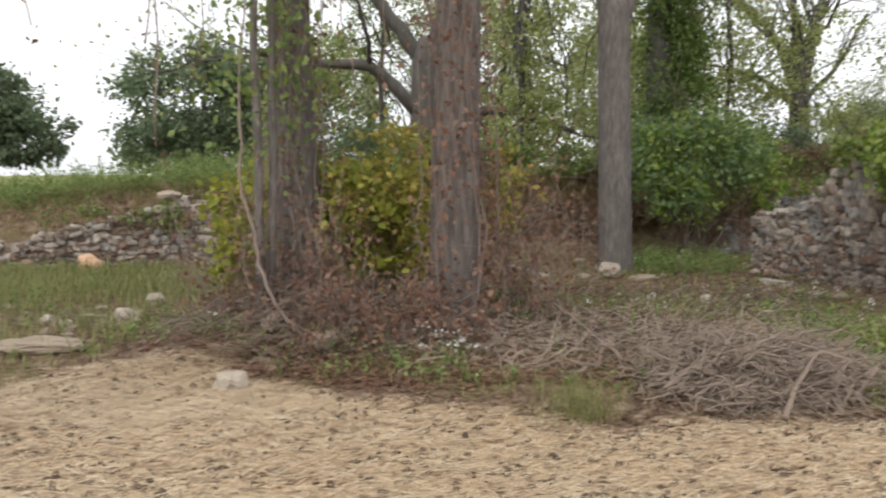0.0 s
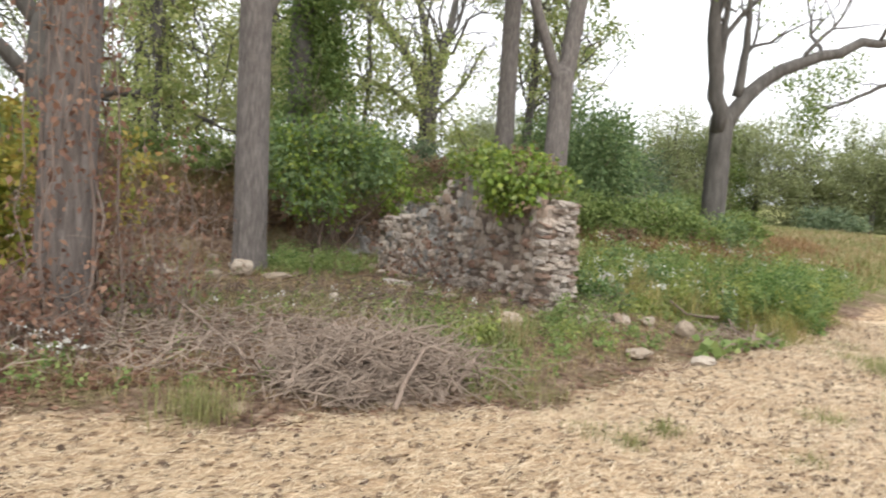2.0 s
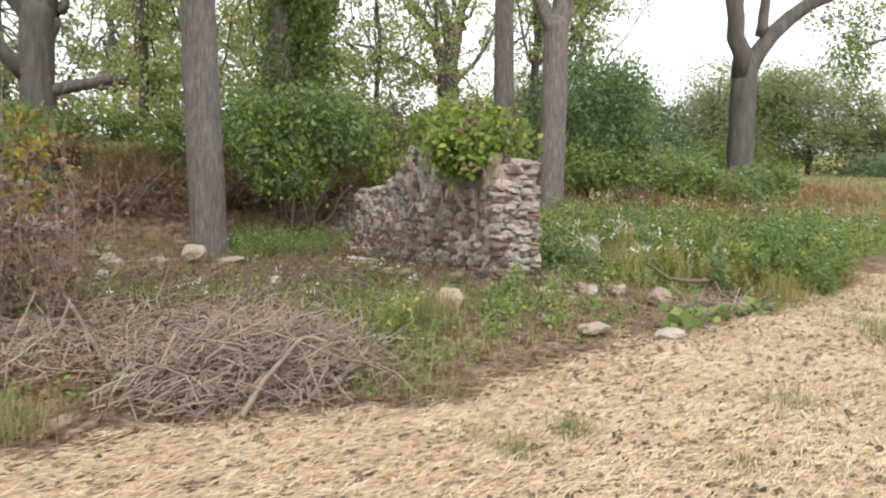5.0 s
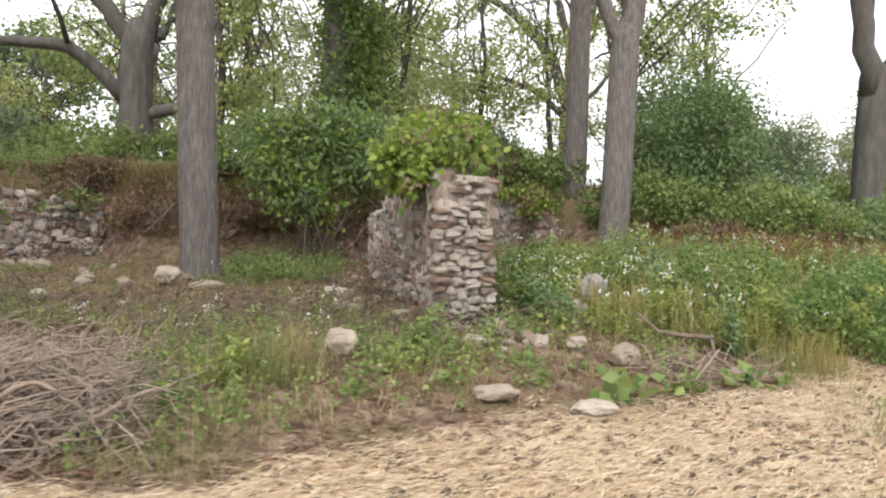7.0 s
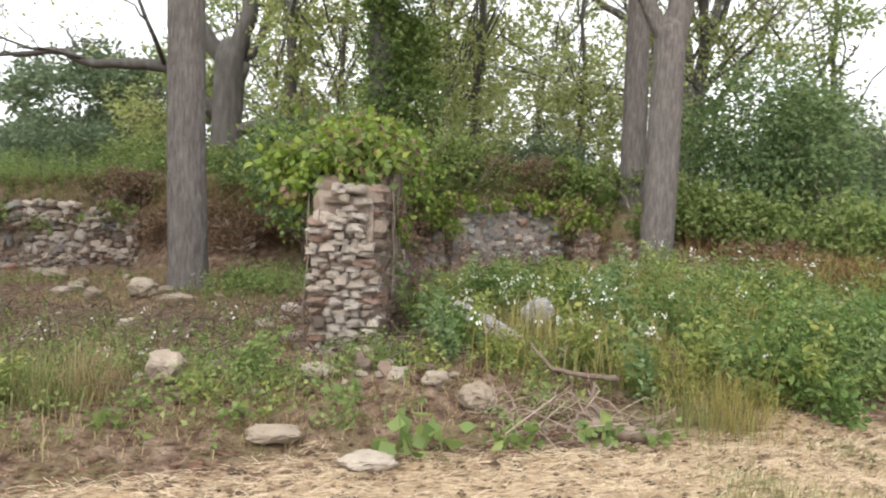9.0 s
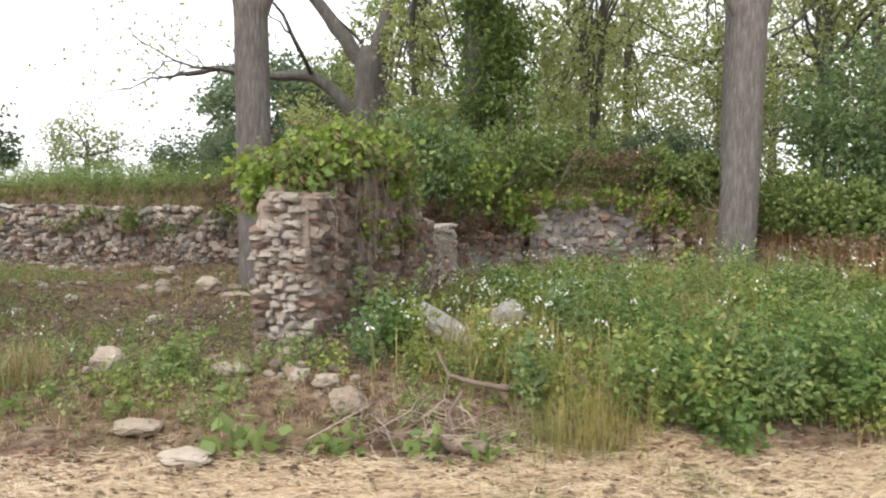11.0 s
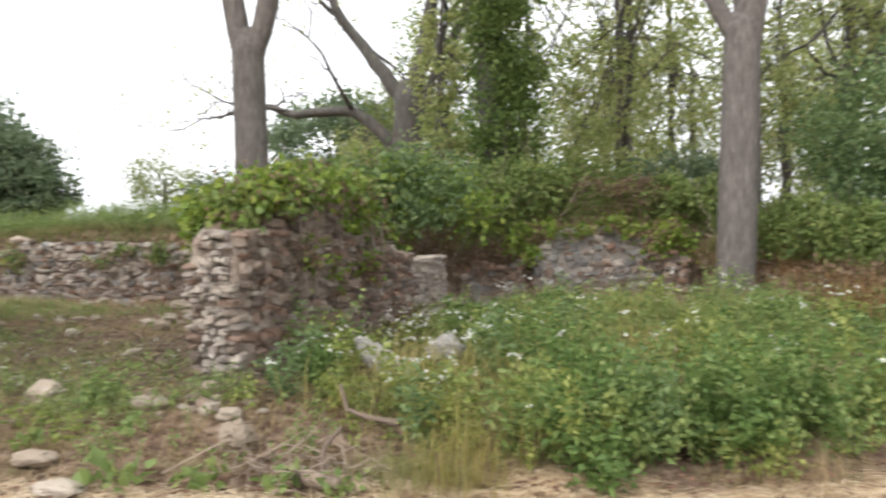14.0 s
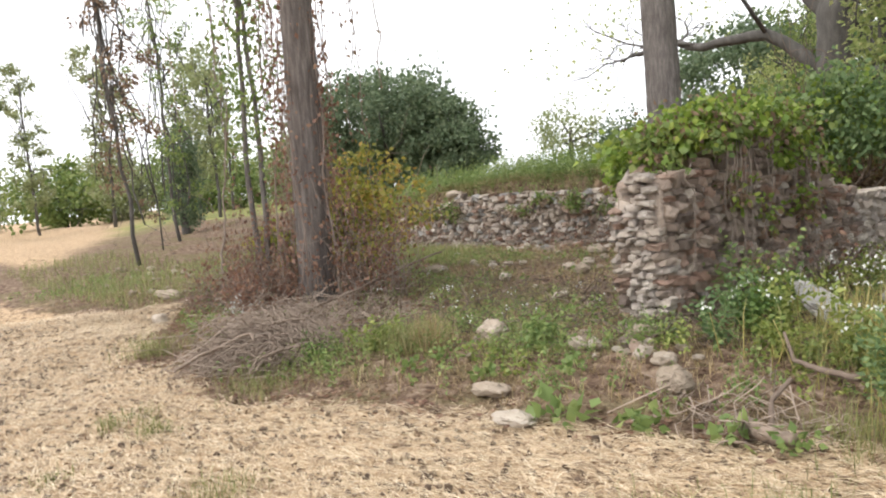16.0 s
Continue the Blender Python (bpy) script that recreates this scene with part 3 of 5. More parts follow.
# tree clothed in ivy
ivy = empty("tree", 5.1, 16.5, float(ground_z(5.1, 16.5)), "tree trunk thickly clothed in dark ivy", "tree")
trunk_part(ivy, *dense([(5.1, 16.5, 1.0), (5.0, 16.5, 4.0), (5.05, 16.6, 10.0)], [0.3, 0.25, 0.2]), M_bark_dark, 20, 9)
crown("ivy", ivy, [(5.3, 16.4, 1.6 + 0.8 * k, 0.62 - 0.02 * k, 0.6, 0.6) for k in range(9)],
      22000, 0.095, M_leaf_ivy, 25, clumps=230, clump=0.34, label="dark green ivy leaves")
crown("crown", ivy, [(4.8, 16.6, 7.5, 2.2, 1.8, 1.4), (6.0, 16.6, 8.6, 2.0, 1.6, 1.5)], 4500, 0.12, M_leaf_light, 26, clumps=80)

# sparse woods behind the bank
woods = [(3.0, 26, 6.0, 3.0), (6.2, 24, 5.6, 2.6), (7.4, 27, 6.6, 2.6), (10.4, 26, 5.4, 2.0), (-1.0, 29, 5.0, 2.2), (-3.6, 31, 3.2, 2.0), (12.4, 25.5, 5.2, 2.2), (6.8, 20.5, 5.2, 1.7), (16.5, 23, 4.8, 2.2), (2.6, 20, 5.2, 1.5)]
for k, (x, y, h, w) in enumerate(woods):
    g = np.random.default_rng(60 + k)
    blobs = [(x + g.uniform(-w, w) * 0.7, y + g.uniform(-1, 1), 2.2 + h * f, w * g.uniform(0.5, 0.8), w * 0.6, w * 0.45) for f in (0.1, 0.3, 0.5, 0.7, 0.95, 1.2)]
    leafy_tree(x, y, "slender tree with sparse yellow-green autumn foliage", blobs, 6200, 0.125, M_leaf_mid if k in (4, 8) else M_leaf_light, 70 + k, r=0.085, trunk_top=h + 3.5, clumps=240, clump=0.19)

leafy_tree(10.9, 16.5, "slender tree with drooping yellow-green foliage", [(10.4, 16.4, 4.2, 0.9, 0.8, 0.7), (11.3, 16.5, 5.0, 1.0, 0.9, 0.8), (12.0, 16.6, 4.4, 0.8, 0.7, 0.6), (10.6, 16.5, 6.0, 1.1, 0.9, 0.8), (11.6, 16.5, 6.9, 1.2, 1, 0.9), (10.2, 16.5, 7.6, 1.1, 1, 0.8), (12.6, 16.8, 5.6, 0.8, 0.7, 0.7)],
           9500, 0.085, M_leaf_light, 95, r=0.1, trunk_top=8.5, clumps=150, clump=0.2)
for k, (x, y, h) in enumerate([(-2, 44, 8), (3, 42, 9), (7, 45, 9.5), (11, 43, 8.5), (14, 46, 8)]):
    leafy_tree(x, y, "hazy yellow-green tree far behind the bank", [(x, y, 1.5 + h * f, 2.6, 2, 1.5) for f in (0.1, 0.35, 0.6, 0.85)], 5200, 0.22, M_leaf_far_haze, 180 + k, clumps=120, clump=0.24)
# far tree line beyond the meadow
heap_g = np.random.default_rng(40)
for k in range(22):
    a = k / 21
    x, y = 27 + 22 * a + heap_g.uniform(-1.5, 1.5), 48 - 24 * a + heap_g.uniform(-2.5, 2.5)
    h = heap_g.choice([4.6, 5.2, 5.8, 6.4, 7.0])
    lobes = [(x + heap_g.uniform(-1.8, 1.8), y + heap_g.uniform(-1, 1), h * f, heap_g.uniform(1.2, 2.1), 1.6, h * 0.17) for f in (0.18, 0.32, 0.45, 0.58, 0.7, 0.84)]
    leafy_tree(x, y, "pale yellow-green tree in a distant row", lobes, 10500, 0.14, M_leaf_mid if k % 7 == 3 else M_leaf_far_haze, 100 + k, clumps=190, clump=0.3, r=0.12, droop=0.6)
leafy_tree(36.5, 26.5, "low dark bush before the distant tree row", [(36.5, 26.5, 0.7, 1.8, 1.2, 0.8)], 3500, 0.17, M_leaf_dark, 128, r=0.06, clumps=60, clump=0.3)
# trees far off beyond the upper straw field
for k, (x, y, h) in enumerate([(-46, 17, 4), (-52, 22, 5), (-45, 27, 4.4), (-38, 31, 4.4), (-56, 28, 5), (-60, 14, 6), (-34, 38, 4), (-50, 36, 5), (-62, 6, 6), (-42, 45, 5)]):
    leafy_tree(x, y, "hazy green tree at the far edge of the field", [(x, y, 1 + h * 0.5, 3.6, 3, h * 0.5), (x + 3, y, 1 + h * 0.3, 2.6, 2.2, h * 0.3)], 4000, 0.34, M_leaf_far_haze if k % 2 else M_leaf_mid, 130 + k, clumps=90, clump=0.22)
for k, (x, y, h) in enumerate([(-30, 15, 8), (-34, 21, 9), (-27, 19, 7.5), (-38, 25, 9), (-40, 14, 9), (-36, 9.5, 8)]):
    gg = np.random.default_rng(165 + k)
    leafy_tree(x, y, "tall sparse tree beyond the straw field", [(x + gg.uniform(-1.4, 1.4), y, 1.6 + h * f, 1.3, 1.1, 0.8) for f in (0.15, 0.3, 0.45, 0.6, 0.75, 0.9)], 3600, 0.18, M_leaf_mid if k == 3 else M_leaf_far_haze, 170 + k, r=0.07, trunk_top=h + 0.5, clumps=90, clump=0.2)
leafy_tree(-17.0, 13.2, "slim tree wrapped in dense creeper", [(-17, 13.2, 1.4 + 0.6 * k, 0.55, 0.5, 0.5) for k in range(5)], 5000, 0.11, M_leaf_dark, 145, r=0.12, clumps=80, clump=0.3)
for k, (x, y) in enumerate([(-9.6, 8.9), (-13.5, 11.5)]):
    leafy_tree(x, y, "thin sapling hung with withered brown vines", [(x + 0.5 * (-1) ** j, y, 1.8 + 0.8 * j, 0.5 + 0.13 * j, 0.6, 0.6) for j in range(8)], 2600, 0.09, M_leaf_brown if k < 1 else M_leaf_mid, 150 + k, r=0.042, trunk_top=8.6, clumps=110, clump=0.17, droop=0.8)


# ---- shrubs ----
def shrub(x, y, label, blobs, n, size, mat, seed, clumps=80, clump=0.26, stems=9, hollow=0.3, slim=0.32):
    z = float(ground_z(x, y))
    bush = empty("shrub", x, y, z, label, "shrub")
    g = np.random.default_rng(seed)
    heap = Heap()
    for k in range(stems):
        b = blobs[k % len(blobs)]
        end = np.array(b[:3]) + g.normal(size=3) * np.array(b[3:]) * 0.45 - np.array(bush.location)
        p = limb_path((g.normal(0, 0.12), g.normal(0, 0.12), -0.05), end, g, 0.2, 8)
        heap.put(*tube_arrays(p, np.linspace(0.025, 0.006, 8), 5))
        sprout(heap, p, 0.015, g, 1)
    child("stem", heap.mesh("stem", M_stick), bush)
    crown("foliage", bush, blobs, n, size, mat, seed + 1, clump, clumps, hollow, slim=slim)
    return bush


over_wall = [(4.0, 13.1, 1.8, 0.7, 0.6, 0.6), (4.8, 13.1, 1.9, 0.7, 0.6, 0.55), (4.4, 13.3, 2.1, 0.6, 0.5, 0.4), (5.4, 13.3, 1.7, 0.6, 0.5, 0.45), (4.3, 12.9, 1.2, 0.6, 0.45, 0.4)]
bush = shrub(4.4, 13.1, "blue-green leafy bush over the ruined wall", over_wall, 6500, 0.085, M_leaf_blue, 200, clumps=150, clump=0.27, stems=20)
crown("foliage", bush, over_wall, 3600, 0.085, M_leaf_vine, 197, 0.3, 90, 0.3, label="yellower leaves at the shoot tips")
shrub(11.6, 15.3, "large dark-green bush between trees", [(11.5, 15.3, 2.5, 1.3, 1.1, 1.2), (12.6, 15.6, 2.0, 1.0, 0.9, 0.9), (10.7, 15.3, 1.8, 0.8, 0.8, 0.9)], 15000, 0.09, M_leaf_blue, 202, clumps=170, clump=0.22)
shrub(13.6, 17.5, "rounded dark-green bush behind the thicket", [(13.6, 17.5, 2.4, 1.4, 1.1, 1.3), (15.2, 17.5, 1.8, 1.0, 0.9, 0.9)], 9000, 0.1, M_leaf_dark, 204, clumps=110)
shrub(-0.4, 8.9, "yellowing autumn shrub between tree trunks", [(-0.5, 8.9, 1.3, 0.55, 0.5, 0.6), (0.0, 9.1, 1.0, 0.5, 0.45, 0.5), (-0.9, 8.9, 0.8, 0.45, 0.45, 0.35), (-0.3, 9.0, 1.8, 0.5, 0.45, 0.35), (0.9, 8.9, 1.4, 0.35, 0.35, 0.5)], 2600, 0.085, M_leaf_yellow, 206, clumps=80, clump=0.24)
shrub(-0.7, 9.0, "golden-leaved shrub behind the near tree", [(-0.7, 9.0, 1.15, 0.5, 0.5, 0.5), (-1.4, 9.3, 1.35, 0.5, 0.5, 0.45), (-0.35, 9.1, 0.75, 0.5, 0.45, 0.3), (-1.9, 9.6, 1.2, 0.45, 0.45, 0.4), (-1.9, 8.3, 0.7, 0.3, 0.3, 0.5)], 4000, 0.11, M_leaf_gold, 208, clumps=110, clump=0.26, stems=22, slim=0.4)
for k, (x, y, h, m) in enumerate([(5.7, 15.0, 2.5, M_leaf_mid), (7.4, 15.9, 2.0, M_leaf_mid), (8.6, 15.6, 2.1, M_leaf_mid), (3.4, 15.2, 2.2, M_leaf_mid), (1.6, 17.0, 2.3, M_leaf_mid), (-1.8, 18.0, 2.9, M_leaf_dark), (0.2, 18.0, 2.4, M_leaf_mid),
                                  (10.2, 14.2, 1.7, M_leaf_mid), (11.6, 13.6, 1.6, M_leaf_mid), (13.0, 14.4, 1.7, M_leaf_blue), (15.0, 15.4, 1.7, M_leaf_mid), (12.2, 12.7, 1.35, M_leaf_mid), (13.3, 13.1, 1.35, M_leaf_blue), (14.3, 13.3, 1.3, M_leaf_mid), (17.0, 17.0, 1.8, M_leaf_mid), (6.4, 17.6, 2.6, M_leaf_mid), (8.2, 18.0, 2.6, M_leaf_dark)]):
    z = float(ground_z(x, y))
    hh = h - z
    shrub(x, y, "green thicket bush on the bank" if k != 5 else "dark evergreen bush on the bank", [(x, y, z + hh * 0.45, 0.9, 0.7, hh * 0.5), (x + 0.6, y + 0.1, z + hh * 0.4, 0.6, 0.6, hh * 0.4), (x - 0.6, y, z + hh * 0.35, 0.6, 0.6, hh * 0.35)], 5200, 0.085, m, 210 + 3 * k, clumps=90, clump=0.26)
for k, (x, y) in enumerate([(1.9, 14.3), (3.0, 14.2), (3.9, 14.3), (5.4, 14.2), (6.5, 15.1), (7.6, 15.4), (0.8, 15.2), (10.4, 12.4), (12.4, 12.4)]):
    z = float(ground_z(x, y))
    shrub(x, y, "withered rust-brown bramble on the bank", [(x, y, z + 0.25, 0.6, 0.5, 0.3), (x + 0.4, y + 0.2, z + 0.3, 0.5, 0.4, 0.3)], 2600, 0.06, M_leaf_brown, 260 + 3 * k, clumps=60, clump=0.28)


# ---- ruined walls ----
def stone_mesh(seed, mat, k=2):
    """A roughly squared rubble stone about one unit in size."""
    g = np.random.default_rng(seed)
    bm = bmesh.new()
    bmesh.ops.create_cube(bm, size=1.0)
    bmesh.ops.bevel(bm, geom=bm.edges[:], offset=g.uniform(0.14, 0.26), segments=1, affect="EDGES")
    for v in bm.verts:
        v.co += Vector(g.normal(0, 0.08, 3))
    bmesh.ops.triangulate(bm, faces=bm.faces[:])
    me = bpy.data.meshes.new("stone")
    bm.to_mesh(me)
    bm.free()
    me.materials.append(mat)
    return me


STONES = [stone_mesh(300 + i, M_stone) for i in range(12)]
STONES_PALE = [stone_mesh(320 + i, M_stone_pale) for i in range(6)]
STONES_GREY = [stone_mesh(330 + i, M_stone_grey) for i in range(6)]


def lay(wall, origin, along, out, length, top, base, kinds, seed, h=(0.055, 0.11), w=(0.09, 0.26), deep=0.2, skip=0.07, proud=0.03, uneven=0.13):
    """Rough courses of stones on one face. top and base: heights as functions of the distance along."""
    g = np.random.default_rng(seed)
    along, out = np.array(along, float), np.array(out, float)
    rot = math.atan2(along[1], along[0])
    z = min(base(s) for s in np.linspace(0, length, 12)) - 0.04
    zmax = max(top(s) for s in np.linspace(0, length, 24))
    while z < zmax:
        ch = g.uniform(*h)
        s = g.uniform(-0.05, 0.0)
        while s < length - 0.03:
            cw = g.uniform(*w)
            cw = min(cw, length - s + 0.015)
            mid = s + cw / 2
            if base(mid) - 0.1 < z and z + ch * 0.6 < top(mid) and g.uniform() > skip and cw > 0.05:
                group = kinds(mid, z, g)
                d = deep * g.uniform(0.8, 1.2)
                p = np.array([*origin, 0.0]) + np.array([*along, 0]) * mid + np.array([*out, 0]) * (-d / 2 + g.uniform(-0.012, proud))
                p[2] = z + ch / 2 + g.normal(0, 0.18 * ch)
                ob = new("stone", group[g.integers(len(group))])
                ob.parent = wall
                ob.matrix_basis = Matrix.LocRotScale(Vector(p) - wall.location, Euler((g.normal(0, 0.1), g.normal(0, uneven), rot + g.normal(0, 0.1))),
                                                     Vector((cw * g.uniform(0.9, 1.04), d, ch * g.choice([0.85, 1.0, 1.1, 1.25, 1.4]))))
            s += cw
        z += ch * 0.97


def core(wall, outline_x, ys, tops, base, mat=M_mortar, name="core"):
    """Earth and mortar between the wall's two faces: a prism with an uneven top along y."""
    x0, x1 = outline_x
    v, t = [], []
    for y, z in zip(ys, tops):
        v += [(x0, y, base), (x1, y, base), (x1, y, z), (x0, y, z)]
    for i in range(len(ys) - 1):
        a, b = 4 * i, 4 * i + 4
        for j in range(4):
            k = (j + 1) % 4
            t += [(a + j, a + k, b + k), (a + j, b + k, b + j)]
    e = 4 * (len(ys) - 1)
    t += [(0, 2, 1), (0, 3, 2), (e, e + 1, e + 2), (e, e + 2, e + 3)]
    return child(name, fast_mesh(name, np.array(v) - np.array(wall.location), np.array(t), mat), wall)


def tag_wall(name, x, y, z, label):
    ob = new(name)
    ob.location = (x, y, z)
    return tagged(ob, label, "wall", kind="structure")


WX0, WX1, WY0 = 5.13, 5.61, 7.68
wy = [7.75, 8.2, 8.7, 9.2, 9.75, 10.1, 10.5, 11.0, 11.5, 12.25, 12.34]
wz = [1.42, 1.5, 1.6, 1.66, 1.72, 1.5, 1.26, 1.08, 1.0, 0.98, 0.7]
top_at = lambda y: float(np.interp(y, wy, wz))
wall_main = tag_wall("wall_1", 5.38, 9.6, 0.1, "ruined rubble-stone wall with a stepped end, overgrown with creeper")
core(wall_main, (WX0 + 0.04, WX1 - 0.04), [WY0 + 0.04] + wy[1:], [v - 0.06 for v in wz], -0.1)


def kinds_main(s, z, g):
    """Face stones: brown by the pier, grey and mortared further on, pale at the broken end."""
    pale = 0.8 if s > 3.4 else (0.45 if s > 0.35 else 0.3)
    if g.uniform() < pale:
        return STONES_PALE
    return STONES_GREY if s > 1.5 and g.uniform() < 0.55 else STONES


def kinds_end(s, z, g):
    """The broken end: a pale core of flat stones between brown face stones."""
    return STONES_PALE if g.uniform() < (0.92 if 0.1 < s < 0.38 else 0.5) else STONES


lay(wall_main, (WX0, 7.75), (0, 1), (-1, 0), 4.55, lambda s: top_at(7.75 + s), lambda s: float(ground_z(WX0 - 0.1, 7.75 + s)), kinds_main, 401, h=(0.05, 0.13), w=(0.07, 0.2), proud=0.035, uneven=0.22, skip=0.05)
lay(wall_main, (WX0, WY0), (1, 0), (0, -1), WX1 - WX0, lambda s: 1.22 - 0.2 * (s > 0.38) + 0.26 * (s > 0.13) * (s < 0.36), lambda s: 0.1, kinds_end, 402, h=(0.032, 0.062), w=(0.05, 0.16), proud=0.03, uneven=0.1, skip=0.04)
kinds_right = lambda s, z, g: STONES_PALE if s > 3.5 or g.uniform() < 0.08 else STONES
lay(wall_main, (WX1, 7.78), (0, 1), (1, 0), 4.5, lambda s: top_at(7.78 + s), lambda s: float(ground_z(WX1 + 0.1, 7.78 + s)) + 0.02, kinds_right, 403, h=(0.045, 0.09), w=(0.07, 0.18), proud=0.05, uneven=0.14)


def back_wall(name, x0, y0, x1, y1, top, label, kinds, seed, deep=0.22, skip=0.08, fill=M_mortar, inset=0.05):
    L = math.hypot(x1 - x0, y1 - y0)
    along = ((x1 - x0) / L, (y1 - y0) / L)
    out = (along[1], -along[0])
    wall = tag_wall(name, (x0 + x1) / 2, (y0 + y1) / 2, 0.1, label)
    s = np.linspace(0, L, 22)
    px, py = x0 + along[0] * s, y0 + along[1] * s
    v, t = [], []
    for a, b, q in zip(px, py, s):
        h = top(q) - 0.07
        for d, z in ((inset, -0.1), (0.5, -0.1), (0.5, h), (inset, h)):
            v.append((a - out[0] * d, b - out[1] * d, z))
    for i in range(len(s) - 1):
        for j in range(4):
            k, a, b = (j + 1) % 4, 4 * i, 4 * i + 4
            t += [(a + j, a + k, b + k), (a + j, b + k, b + j)]
    e = 4 * (len(s) - 1)
    t += [(0, 2, 1), (0, 3, 2), (e, e + 1, e + 2), (e, e + 2, e + 3)]
    child("core", fast_mesh("core", np.array(v) - np.array(wall.location), np.array(t), fill), wall)
    lay(wall, (x0, y0), along, out, L, top, lambda q: float(ground_z(x0 + along[0] * q + out[0] * 0.15, y0 + along[1] * q + out[1] * 0.15)), kinds, seed, h=(0.045, 0.105), w=(0.07, 0.21), deep=deep, skip=skip, uneven=0.18, proud=0.05)
    return wall


back_wall("wall_2", -7.0, 13.7, 1.2, 14.75, lambda s: float(np.interp(s, [0, 1.2, 2.6, 3.0, 4.5, 6, 7.3, 8.3], [0.5, 0.75, 1.05, 1.24, 1.18, 1.14, 1.1, 0.88])),
          "low collapsed stone retaining wall along the bank", lambda s, z, g: STONES_PALE if g.uniform() < 0.5 else (STONES_GREY if g.uniform() < 0.3 else STONES), 411)
back_wall("wall_3", 6.3, 14.3, 8.15, 14.8, lambda s: float(np.interp(s, [0, 0.2, 0.5, 1.0, 1.5, 1.9], [0.85, 1.08, 1.28, 1.32, 1.22, 1.0])),
          "grey stone wall fragment with crumbling mortar", lambda s, z, g: STONES_GREY if g.uniform() < 0.6 else (STONES_PALE if g.uniform() < 0.35 else STONES), 412, skip=0.15, fill=M_plaster, inset=0.012)
back_wall("wall_4", 8.3, 14.15, 8.62, 14.2, lambda s: float(np.interp(s, [0, 0.1, 0.32], [0.95, 1.0, 0.8])), "short stub of red-brown stones by a tree", lambda s, z, g: STONES, 413)
back_wall("wall_5", 5.35, 13.75, 6.2, 14.2, lambda s: float(np.interp(s, [0, 0.3, 0.6, 1.0], [0.62, 0.8, 0.72, 0.85])), "low tumbled stones half buried in the bank", lambda s, z, g: STONES if g.uniform() < 0.6 else STONES_GREY, 414, skip=0.3)


# ---- loose stones ----
def rock_mesh(seed, mat):
    bm = bmesh.new()
    bmesh.ops.create_icosphere(bm, subdivisions=3, radius=0.5)
    o = Vector((seed * 3.7, seed * 1.3, seed))
    for v in bm.verts:
        d = v.co.normalized()
        c = max(abs(d.x), abs(d.y), abs(d.z))
        v.co = d * 0.4 * (0.72 + 0.3 / (0.55 + c)) * (1 + 0.35 * (noise.noise(d * 1.6 + o)) + 0.12 * noise.noise(d * 4.5 + o))
    me = bpy.data.meshes.new("rock")
    bm.to_mesh(me)
    bm.free()
    me.materials.append(mat)
    return me


ROCKS = [rock_mesh(i + 1, M_field_stone) for i in range(7)]
ROCK_ORANGE = rock_mesh(9, M_orange_stone)


def rock(x, y, sx, sy, sz, label, rz=0.0, me=None, sink=0.14, tilt=(0, 0), group=""):
    ob = new("rock", me or ROCKS[int(abs(x * 7 + y * 3)) % 7])
    ob.matrix_basis = Matrix.LocRotScale((x, y, float(ground_z(x, y)) + sz * (0.5 - sink)), Euler((tilt[0], tilt[1], rz)), Vector((sx, sy, sz)))
    return tagged(ob, label, "rock", group)


rock(5.18, 6.1, 0.42, 0.24, 0.13, "flat pale stone slab at the mulch's edge", 0.1)
rock(5.72, 5.79, 0.4, 0.26, 0.12, "flat white stone slab at the mulch's edge", 0.2)
rock(4.28, 7.02, 0.36, 0.3, 0.3, "tan boulder among weeds", 0.4)
rock(6.32, 6.65, 0.31, 0.26, 0.24, "rounded tan boulder among weeds", 0.0)
rock(2.6, 11.13, 0.46, 0.34, 0.32, "white rounded stone at a tree's foot", 0.3)
rock(3.05, 11.0, 0.62, 0.22, 0.14, "long flat white stone at a tree's foot", 0.25)
rock(2.15, 10.8, 0.3, 0.24, 0.2, "pale stone lying in short grass", 0.5)
rock(1.66, 11.1, 0.3, 0.22, 0.17, "pale stone lying in short grass")
rock(1.5, 9.95, 0.24, 0.2, 0.15, "pale stone lying in leaf litter")
rock(0.74, 12.9, 0.5, 0.3, 0.2, "pale stone lying before the bank")
rock(-0.5, 10.4, 0.5, 0.3, 0.2, "pale flat stone lying in litter", 0.4)
rock(1.6, 11.6, 0.28, 0.22, 0.18, "white stone lying in litter", 0.4)
rock(5.24, 7.0, 0.2, 0.16, 0.15, "pale stone fallen from the wall", 0.4)
rock(6.06, 6.93, 0.24, 0.16, 0.14, "grey stone fallen from the wall", 0.4)
rock(4.54, 7.22, 0.2, 0.16, 0.14, "grey stone fallen from the wall", 0.9)
rock(7.06, 7.85, 0.3, 0.2, 0.16, "pale stone among white flowers", 0.9)
rock(-3.35, 7.15, 1.1, 0.35, 0.2, "long flat grey stone at the mulch's edge", 0.1)
rock(-3.0, 8.3, 0.34, 0.26, 0.28, "pale pointed stone by the mulch", 0.3, tilt=(0.3, 0.4))
rock(-3.1, 9.5, 0.3, 0.24, 0.2, "pale stone in the grass", 0.8)
rock(-1.4, 7.37, 0.34, 0.28, 0.24, "grey stone under creeper", 0.3)
rock(-0.92, 6.95, 0.4, 0.28, 0.22, "pale grey stone under creeper", 0.8)
rock(-1.56, 6.3, 0.36, 0.3, 0.3, "tan stone half buried in straw", 0.2, sink=0.4)
rock(-5.1, 12.82, 0.5, 0.3, 0.42, "orange stone block leaning before the ruined wall", 0.3, ROCK_ORANGE, tilt=(0, 0.5))
